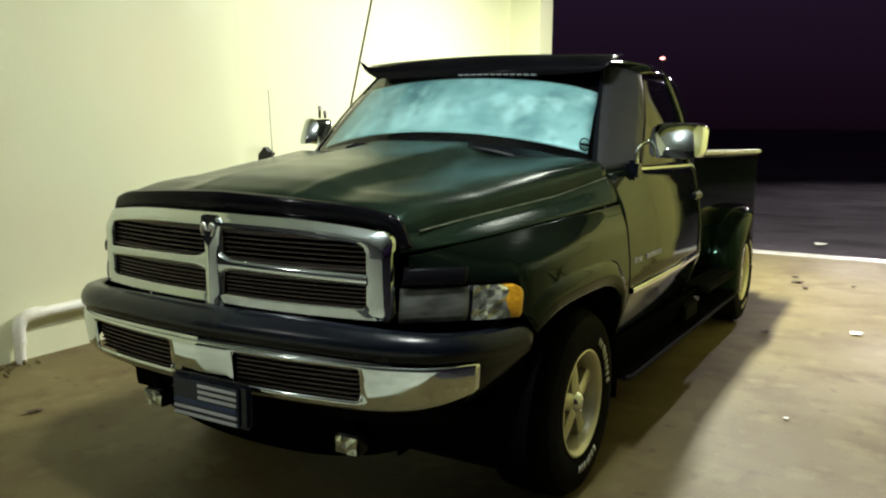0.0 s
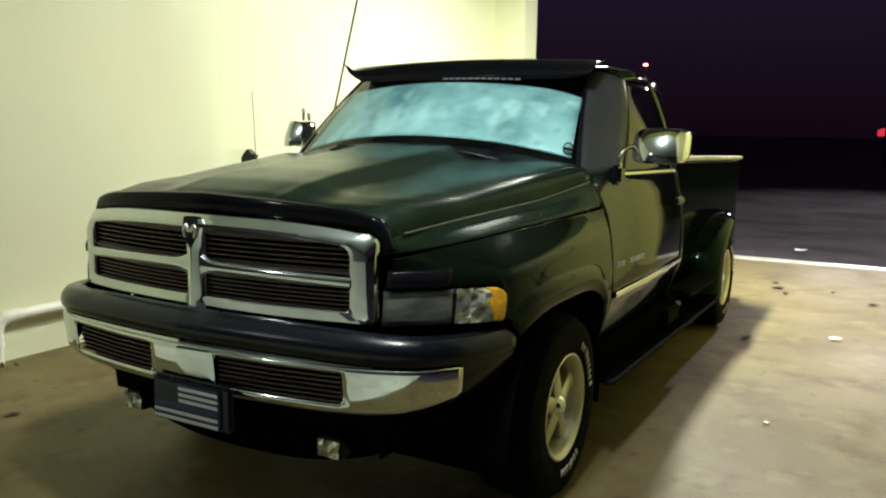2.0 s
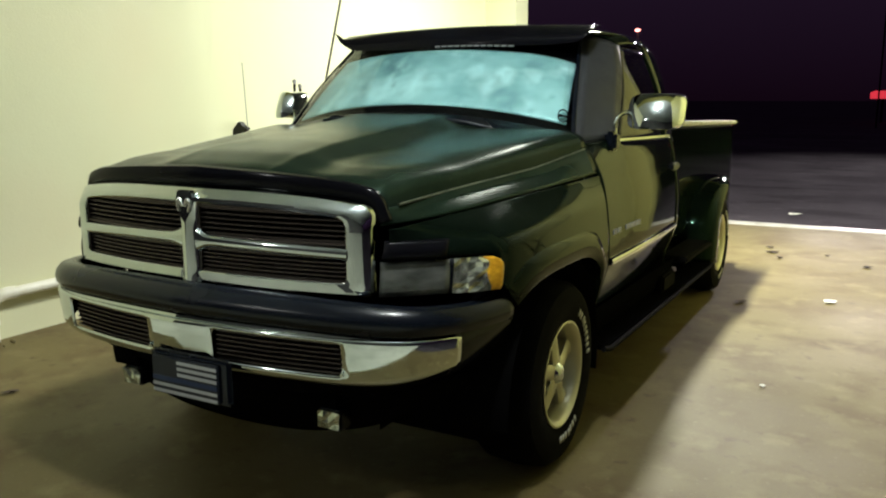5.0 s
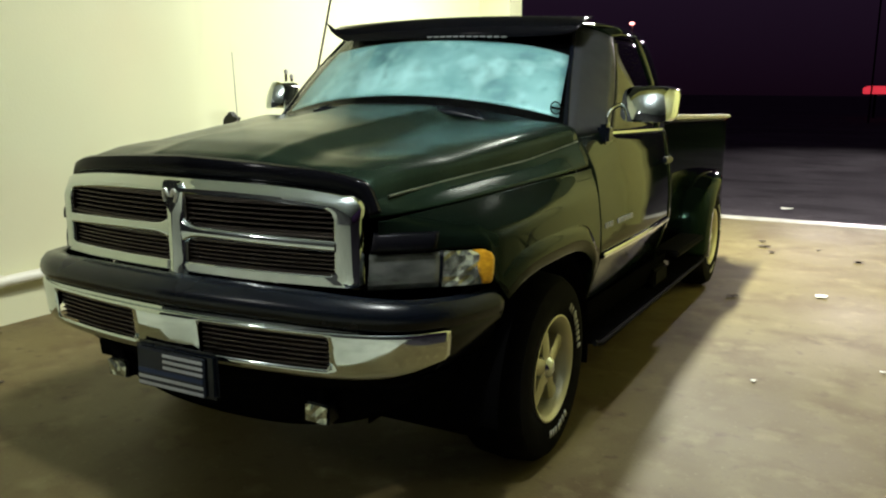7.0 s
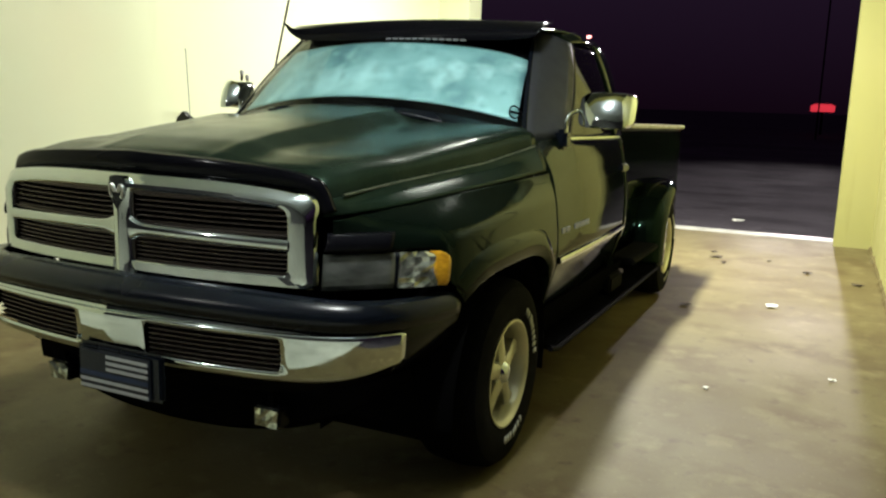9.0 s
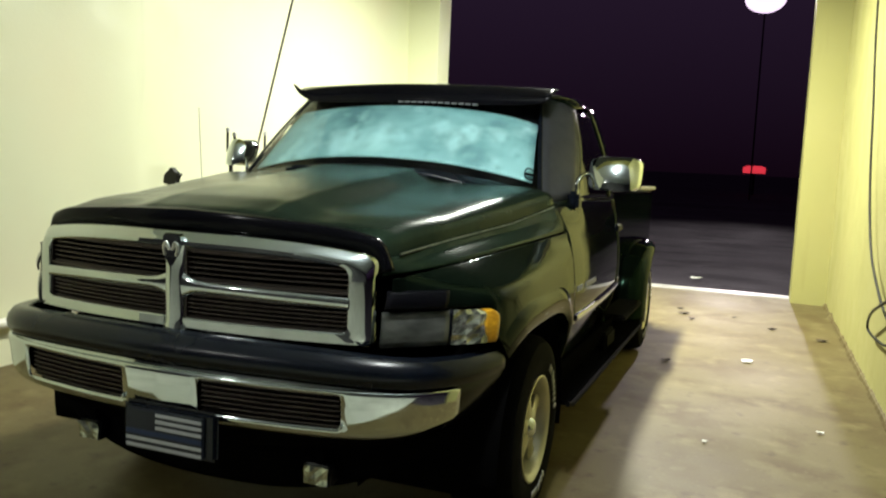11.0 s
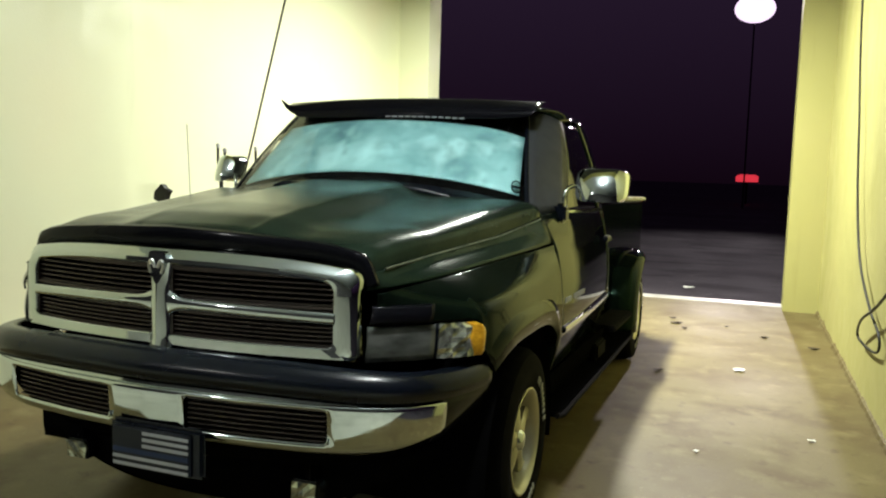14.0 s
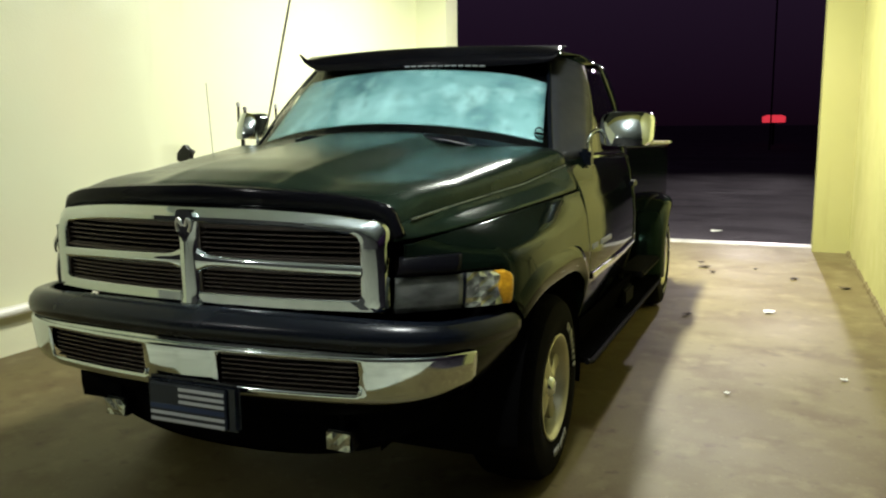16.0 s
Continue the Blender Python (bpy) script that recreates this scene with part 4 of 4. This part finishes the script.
for dx, dz in ((0.0, 0.0), (-0.60, 0.004)):
    arm = spline([(0.215 + dx, 0.290, 1.318 + dz), (0.245 + dx, 0.296, 1.340 + dz), (0.320 + dx, 0.310, 1.338 + dz), (0.410 + dx, 0.332, 1.322 + dz), (0.515 + dx, 0.356, 1.300 + dz)], 16)
    w = part("wiper", taper(arm, np.linspace(0.019, 0.008, 16)), PLASTIC, truck, "black wiper arm on the cowl")
    blade = spline([(0.285 + dx, 0.330, 1.314 + dz), (0.42 + dx, 0.352, 1.302 + dz), (0.60 + dx, 0.402, 1.286 + dz)], 12)
    part("wiper_blade", tube(blade, 0.007, 8), DARK, w, "black rubber blade")
    part("wiper_pivot", tube([(0.222 + dx, 0.292, 1.290 + dz), (0.222 + dx, 0.285, 1.344 + dz)], 0.024, 14), PLASTIC, w, "round pivot cap")

# mirrors
for s in (1, -1):
    mx, mw, mz, mh = (1.059, 0.122, 1.383, 0.081) if s > 0 else (1.012, 0.083, 1.406, 0.076)
    rows = []
    for k, back in [(k, 0) for k in (0.05, 0.2, 0.35, 0.5, 0.65, 0.78, 0.88, 0.94)] + [(0.98, 0.798), (1.0, 0.830), (0.98, 0.868), (0.93, 0.874)]:
        ring = []
        for t in np.linspace(0, 2 * math.pi, 48, endpoint=False):
            e = 2 / (5.0 if s > 0 else 3.0)
            u, v = (k * math.copysign(abs(q) ** e, q) for q in (math.cos(t), math.sin(t)))
            y = back or 0.784 - (0.052 if s > 0 else 0.070) * (1 - u * u) - 0.018 * (1 - v * v)
            ring.append((mx + mw * u, y + 0.032 * v + (0.0 if s > 0 else 0.030 * u), mz + mh * v))
        rows.append(ring)
    bm = grid(rows, True)
    bm.verts.ensure_lookup_table()
    bm.faces.new([bm.verts[i] for i in range(48)])
    bm.faces.new([bm.verts[len(bm.verts) - 48 + i] for i in range(48)][::-1])
    mir = part("wing_mirror", mirrored(bm, s), CHROME, truck, "large chrome wing mirror")
    part("mirror_arm", mirrored(tube(spline([(0.905, 0.70, 1.285), (0.905, 0.70, 1.335), (0.925, 0.73, 1.372), (0.97, 0.79, 1.380)], 14), 0.010, 10), s), CHROME, mir)
    part("mirror_base", mirrored(boxed(0.868, 0.925, 0.650, 0.735, 1.205, 1.295, 0.015), s), PLASTIC, mir, "black mirror base")
part("antenna", tube([(-0.905, 0.33, 1.10), (-0.95, 0.345, 1.62)], 0.0022, 6), STEEL, truck, "thin whip antenna")

# step-side bed
def bed_side(s):
    rows = []
    for y in np.linspace(1.985, 4.46, 40):
        rows.append([(0.815, y, z) for z in np.linspace(0.55, 1.28, 10)] + [(0.812, y, 1.308)])
    return mirrored(grid(rows), s)


def rear_fender(s):
    rows = []
    cy = 3.42
    for k in np.linspace(0, math.pi * 0.80, 40):
        c, d = math.cos(k), math.sin(k)
        e = 2 / 2.4
        row = []
        for grow, x in ((0.0, 0.90), (0.0, 1.010), (0.018, 1.024), (0.055, 1.022), (0.10, 1.000), (0.135, 0.945), (0.150, 0.86), (0.152, 0.80)):
            y = cy - (0.455 + grow * 1.25) * math.copysign(abs(c) ** e, c)
            row.append((x - 0.02 - 0.11 * max(0.0, (y - 3.25) / 0.6) ** 1.3, y, 0.40 + (0.46 + grow * 0.55) * abs(d) ** e))
        rows.append(row)
    rows = [[(x, y - 0.01, 0.36) for x, y, z in rows[0]]] + rows
    return mirrored(grid(rows), s)


for s in (1, -1):
    side = body("bed_side", bed_side(s), PAINT, label="black narrow bed side", thick=0.03)
    part("bed_rail", raked(mirrored(boxed(0.785, 0.845, 1.985, 4.47, 1.308, 1.338, 0.010), s)), PALE, side, "pale cap rail along the bed")
    body("rear_fender", rear_fender(s), PAINT, label="bulging black rear fender", thick=0.004)
    body("rear_arch_liner", liner(s, 3.42, 0.45, 0.45, 0.90), DARK, thick=0.003)
    body("side_step", mirrored(boxed(0.815, 0.985, 2.02, 2.80, 0.49, 0.53, 0.010), s), RUBBER, label="black step ahead of the rear fender")
    brd = body("running_board", mirrored(tube([(0.985, 0.385, 0.375), (0.995, 0.46, 0.362), (0.995, 1.2, 0.362), (0.995, 2.75, 0.362), (0.975, 2.85, 0.372)], 0.012, 12), s), RUBBER, label="black tubular running board")
    part("tread_plate", raked(mirrored(boxed(0.84, 0.985, 0.44, 2.80, 0.352, 0.374, 0.004), s)), DARK, brd, "flat black tread", smooth=False)
    for y in (0.75, 1.50, 2.35):
        part("board_bracket", raked(mirrored(boxed(0.70, 0.96, y, y + 0.04, 0.325, 0.351), s)), DARK, brd, smooth=False)
body("bed_floor", boxed(-0.80, 0.80, 1.99, 4.46, 0.62, 0.66), PLASTIC, smooth=False)
body("bed_front", boxed(-0.80, 0.80, 1.975, 2.005, 0.62, 1.27), PAINT, smooth=False)
body("tailgate", boxed(-0.80, 0.80, 4.43, 4.47, 0.60, 1.285, 0.008), PAINT, label="black tailgate", smooth=False)
body("rear_bumper", boxed(-0.80, 0.80, 4.47, 4.62, 0.48, 0.62, 0.02), CHROME, label="chrome rear bumper")
part("chassis_frame", boxed(-0.42, 0.42, -0.70, 4.40, 0.36, 0.50), DARK, truck, smooth=False)


# wheels
def wheel(cx, cy, s, r=0.374, cz=0.374):
    profile = [(-0.250, 0.205), (-0.252, 0.235), (-0.258, 0.300), (-0.250, 0.345), (-0.225, 0.364), (-0.12, r), (-0.03, 0.364), (0.000, 0.342), (0.010, 0.300), (0.006, 0.240), (-0.004, 0.212), (-0.030, 0.203)]
    w = part("wheel", mirrored(lathe(profile, (cx, cy, cz)), s), RUBBER, truck, "black tyre on a five-spoke alloy wheel")
    rim_profile = [(-0.22, 0.195), (-0.03, 0.196), (-0.006, 0.206), (0.002, 0.212), (0.004, 0.205), (-0.004, 0.192), (-0.020, 0.184), (-0.060, 0.178), (-0.130, 0.168), (-0.190, 0.164)]
    rim = part("rim", mirrored(lathe(rim_profile, (cx, cy, cz)), s), ALLOY, w, "bright cast alloy rim")
    part("brake_drum", mirrored(lathe([(-0.150, 0.152), (-0.100, 0.150), (-0.085, 0.140), (-0.078, 0.10), (-0.075, 0.0)], (cx, cy, cz), steps=32), s), DARK, w, "dark brake drum")
    for k in range(5):
        a = 2 * math.pi * k / 5 + 0.35
        rows = []
        for d, wd, h in ((0.020, 0.036, -0.022), (0.06, 0.032, -0.024), (0.11, 0.027, -0.030), (0.15, 0.027, -0.036), (0.182, 0.040, -0.034)):
            row = []
            for t, hh in ((-wd, h - 0.05), (-wd, h - 0.010), (-wd * 0.55, h), (wd * 0.55, h), (wd, h - 0.010), (wd, h - 0.05)):
                y = d * math.cos(a) - t * math.sin(a)
                z = d * math.sin(a) + t * math.cos(a)
                row.append((cx + hh, cy + y, cz + z))
            rows.append(row)
        part("spoke", mirrored(grid(rows), s), ALLOY, rim)
    part("hub_cap", mirrored(lathe([(-0.004, 0.0), (-0.004, 0.020), (-0.010, 0.034), (-0.026, 0.044), (-0.045, 0.066), (-0.09, 0.068)], (cx, cy, cz), steps=24), s), CHROME, rim, "chrome centre cap")
    for k in range(5):
        a = 2 * math.pi * (k + 0.5) / 5 + 0.35
        part("lug_nut", mirrored(tube([(cx - 0.06, cy + 0.058 * math.cos(a), cz + 0.058 * math.sin(a)), (cx - 0.030, cy + 0.058 * math.cos(a), cz + 0.058 * math.sin(a))], 0.010, 6), s), CHROME, rim)
    for a0, n in ((math.radians(6), 9), (math.radians(-98), 7)):
        for k in range(n):
            a = a0 + k * 0.108
            rows = []
            for rr in (0.246, 0.274):
                row = []
                for da in (-0.030, 0.030):
                    row.append((cx + 0.009 + (rr - 0.24) * 0.05, cy + rr * math.cos(a + da), cz + rr * math.sin(a + da)))
                rows.append(row)
            part("sidewall_letter", mirrored(grid(rows), s), LETTER, w, "raised white lettering bar", thick=0.003)
    return w


for s in (1, -1):
    wheel(0.945, 0.0, s)
    wheel(0.935, 3.42, s)
part("front_axle", tube([(-0.72, 0, 0.374), (0.72, 0, 0.374)], 0.045, 12), DARK, truck)
part("rear_axle", tube([(-0.72, 3.42, 0.374), (0.72, 3.42, 0.374)], 0.055, 12), DARK, truck)


# ---- loose things in the bay ----
def wash_hose_west():
    t = thing("wash_hose", "dark pressure washer hose hanging from the ceiling to a spray gun", "hose", place=(-1.9, 2.4, 0))
    pts = spline([(-1.38, 2.43, CEIL), (-1.45, 2.43, 3.6), (-1.62, 2.42, 2.9), (-1.82, 2.41, 2.1), (-1.97, 2.40, 1.5), (-2.06, 2.36, 1.10), (-2.14, 2.26, 0.85), (-2.22, 2.08, 0.82), (-2.26, 1.90, 0.95), (-2.26, 1.79, 1.15)], 60)
    part("hose_line", tube(pts, 0.0085, 8), HOSE, t)
    part("ceiling_anchor", tube([(-1.38, 2.43, CEIL - 0.06), (-1.38, 2.43, CEIL)], 0.03, 10), STEEL, t)
    outline = [(-2.350, 1.16), (-2.342, 1.222), (-2.318, 1.232), (-2.300, 1.262), (-2.284, 1.276), (-2.266, 1.270), (-2.256, 1.244), (-2.236, 1.232), (-2.214, 1.236), (-2.206, 1.226), (-2.236, 1.205), (-2.250, 1.150), (-2.256, 1.040), (-2.290, 1.035), (-2.298, 1.150)]
    bm = prism(outline, 1.755, 1.805)
    bmesh.ops.bevel(bm, geom=bm.edges[:], offset=0.005, segments=2, affect="EDGES")
    part("spray_gun", bm, HOSE, t, "black spray gun with a hooked barrel")


def wand_stand(x, y, label, prongs):
    """A thin post with upright prongs that hold a wand."""
    t = thing("wand_stand", label, "wand stand", "wand stands by the wall", place=(x, y, 0))
    part("base_plate", lathe([(0.0, 0.0), (0.0, 0.14), (0.012, 0.138), (0.018, 0.03), (0.018, 0.0)], (x, y, 0.004), "z", 24), STEEL, t)
    part("post", tube([(x, y, 0.015), (x, y, 1.36)], 0.016, 10), HOSE, t)
    for dx, dy, top in prongs:
        part("prong", tube(spline([(x, y, 1.34), (x + dx * 0.6, y + dy * 0.6, 1.37), (x + dx, y + dy, 1.44), (x + dx, y + dy, top)], 12), 0.011, 8), HOSE, t)
        part("prong_cap", lathe([(-0.020, 0.0), (-0.020, 0.013), (0.004, 0.018), (0.016, 0.012), (0.020, 0.0)], (x + dx, y + dy, top), "z", 12), STEEL, t)


def wash_hose_east():
    t = thing("wash_hose", "black hose hanging down the yellow wall in a loop", "hose", place=(EAST - 0.06, 3.0, 0))
    x = EAST - 0.045
    pts = spline([(x, 4.55, CEIL), (x, 4.36, 3.2), (x, 4.16, 2.5), (x, 3.90, 1.97), (x, 3.62, 1.36), (x, 3.22, 0.92), (x, 2.62, 0.68), (x + 0.012, 2.20, 0.55), (x + 0.012, 2.30, 0.44), (x, 2.98, 0.41), (x - 0.025, 2.72, 0.565), (x - 0.025, 2.10, 0.745), (x - 0.01, 1.42, 1.03), (x, 0.95, 1.30), (x, 0.75, 1.50)], 110)
    part("hose_line", tube(pts, 0.0085, 8), HOSE, t)
    part("ceiling_anchor", tube([(x, 4.55, CEIL - 0.06), (x, 4.55, CEIL)], 0.03, 10), STEEL, t)
    part("wall_hook", tube([(EAST, 0.75, 1.50), (x - 0.03, 0.75, 1.50), (x - 0.03, 0.75, 1.54)], 0.008, 8), STEEL, t)


wash_hose_west()
wash_hose_east()
wand_stand(-2.18, 2.34, "dark metal wand stand with two prongs by the wall", ((-0.077, 0.06, 1.580), (0.072, -0.06, 1.540)))
wand_stand(-2.446, 3.19, "slim wand stand with one prong by the wall", ((0.0, 0.02, 1.585),))


def scrap(name, x, y, size, mat, label, category, turn, group):
    bm = bmesh.new()
    rng = random.Random(int(x * 100 + y * 10))
    n = 9
    ring = []
    for k in range(n):
        a = 2 * math.pi * k / n
        r = size * (0.6 + 0.5 * rng.random()) * (1.0 if abs(math.cos(a - turn)) > 0.6 else 0.6)
        ring.append((x + r * math.cos(a), y + r * math.sin(a), 0.004 + 0.25 * size * rng.random()))
    top = bm.verts.new((x, y, 0.004 + 0.22 * size))
    vs = [bm.verts.new(p) for p in ring]
    low = bm.verts.new((x, y, 0.001))
    for k in range(n):
        bm.faces.new([vs[k], vs[(k + 1) % n], top])
        bm.faces.new([vs[(k + 1) % n], vs[k], low])
    tagged(part(name, bm, mat, smooth=False), label, category, group)


for x, y, size, turn in ((1.113, 5.324, 0.07, 0.4), (1.157, 3.128, 0.05, 1.0), (1.20, 5.05, 0.05, 2.0), (1.58, 5.37, 0.035, 0.2), (1.92, 4.93, 0.06, 0.7), (1.05, 5.60, 0.05, 0.1), (-1.75, -0.55, 0.05, 1.4), (2.33, 4.6, 0.06, 0.3)):
    scrap("dry_leaf", x, y, size, LEAF, "small dark dry leaf on the concrete floor", "leaf", turn, "leaves on the floor")
for x, y, size, turn in ((1.717, 3.426, 0.06, 0.6), (1.535, 1.33, 0.022, 1.2), (2.12, 1.8, 0.022, 0.2), (1.03, 8.25, 0.08, 0.5)):
    scrap("paper_scrap", x, y, size, PAPER, "small white paper scrap on the floor", "paper", turn, "paper scraps")


def debris_pile():
    bm = bmesh.new()
    rng = random.Random(7)
    for k in range(40):
        x, y, r = WEST + 0.03 + abs(rng.gauss(0, 0.08)), -0.17 + rng.gauss(0, 0.10), rng.uniform(0.006, 0.022)
        m = Matrix.Translation((x, y, r * 0.5)) @ Euler((rng.random() * 3, rng.random() * 3, rng.random() * 3)).to_matrix().to_4x4()
        v = bmesh.ops.create_icosphere(bm, subdivisions=1, radius=r)["verts"]
        bmesh.ops.transform(bm, matrix=m @ Matrix.Diagonal((1, 0.7, 0.5, 1)), verts=v)
    tagged(part("rubble", bm, CONCRETE, smooth=False), "small heap of pale rubble beside the pipe", "rubble", kind="stuff")


debris_pile()


# ---- outside ----
def flood_mast():
    x, y, z = FLOOD
    t = thing("street_lamp", "flood light mast shining violet-white over the dark lot", "street lamp", place=(x, y + 0.8, 0))
    part("pole", tube([(x, y + 0.8, -0.1), (x, y + 0.8, z + 0.1)], 0.045, 12), DARK, t)
    part("arm", tube([(x - 0.7, y + 0.75, z - 0.1), (x + 0.7, y + 0.75, z - 0.1)], 0.06, 8), STEEL, t)
    head = part("lamp_head", boxed(x - 0.88, x + 0.88, y + 0.04, y + 0.66, z - 0.60, z + 0.64, 0.1, 3), STEEL, t)
    lens = bmesh.new()
    bmesh.ops.create_uvsphere(lens, u_segments=24, v_segments=14, radius=1, matrix=Matrix.Translation((x, y, z)) @ Matrix.Diagonal((1.10, 0.30, 0.80, 1)))
    part("lamp_lens", lens, FLOODLIT, head, "glowing white lens")


def roadside_sign():
    t = thing("road_sign", "red lit sign board on a post across the lot", "sign", place=(1.5, 60, 0))
    bm = prism([(0.72, 1.55), (2.24, 1.55), (2.26, 1.95), (2.0, 2.08), (1.0, 2.08), (0.70, 1.95)], 60.0, 60.2)
    part("sign_face", bm, RED_SIGN, t, "red glowing board", smooth=False)
    part("post", boxed(1.40, 1.56, 60.05, 60.17, -0.1, 1.55), DARK, t, smooth=False)


def beacon():
    t = thing("beacon_light", "small red light on a far thin mast", "beacon", place=(-14.8, 58, 0))
    part("mast", tube([(-14.8, 58.1, -0.1), (-14.8, 58.1, 6.4)], 0.06, 8), STEEL, t)
    bm = bmesh.new()
    bmesh.ops.create_uvsphere(bm, u_segments=14, v_segments=8, radius=0.15, matrix=Matrix.Translation((-14.8, 58, 6.5)) @ Matrix.Diagonal((1.3, 1, 0.7, 1)))
    part("lens", bm, RED_LAMP, t, "red glowing lens")


flood_mast()
roadside_sign()
beacon()
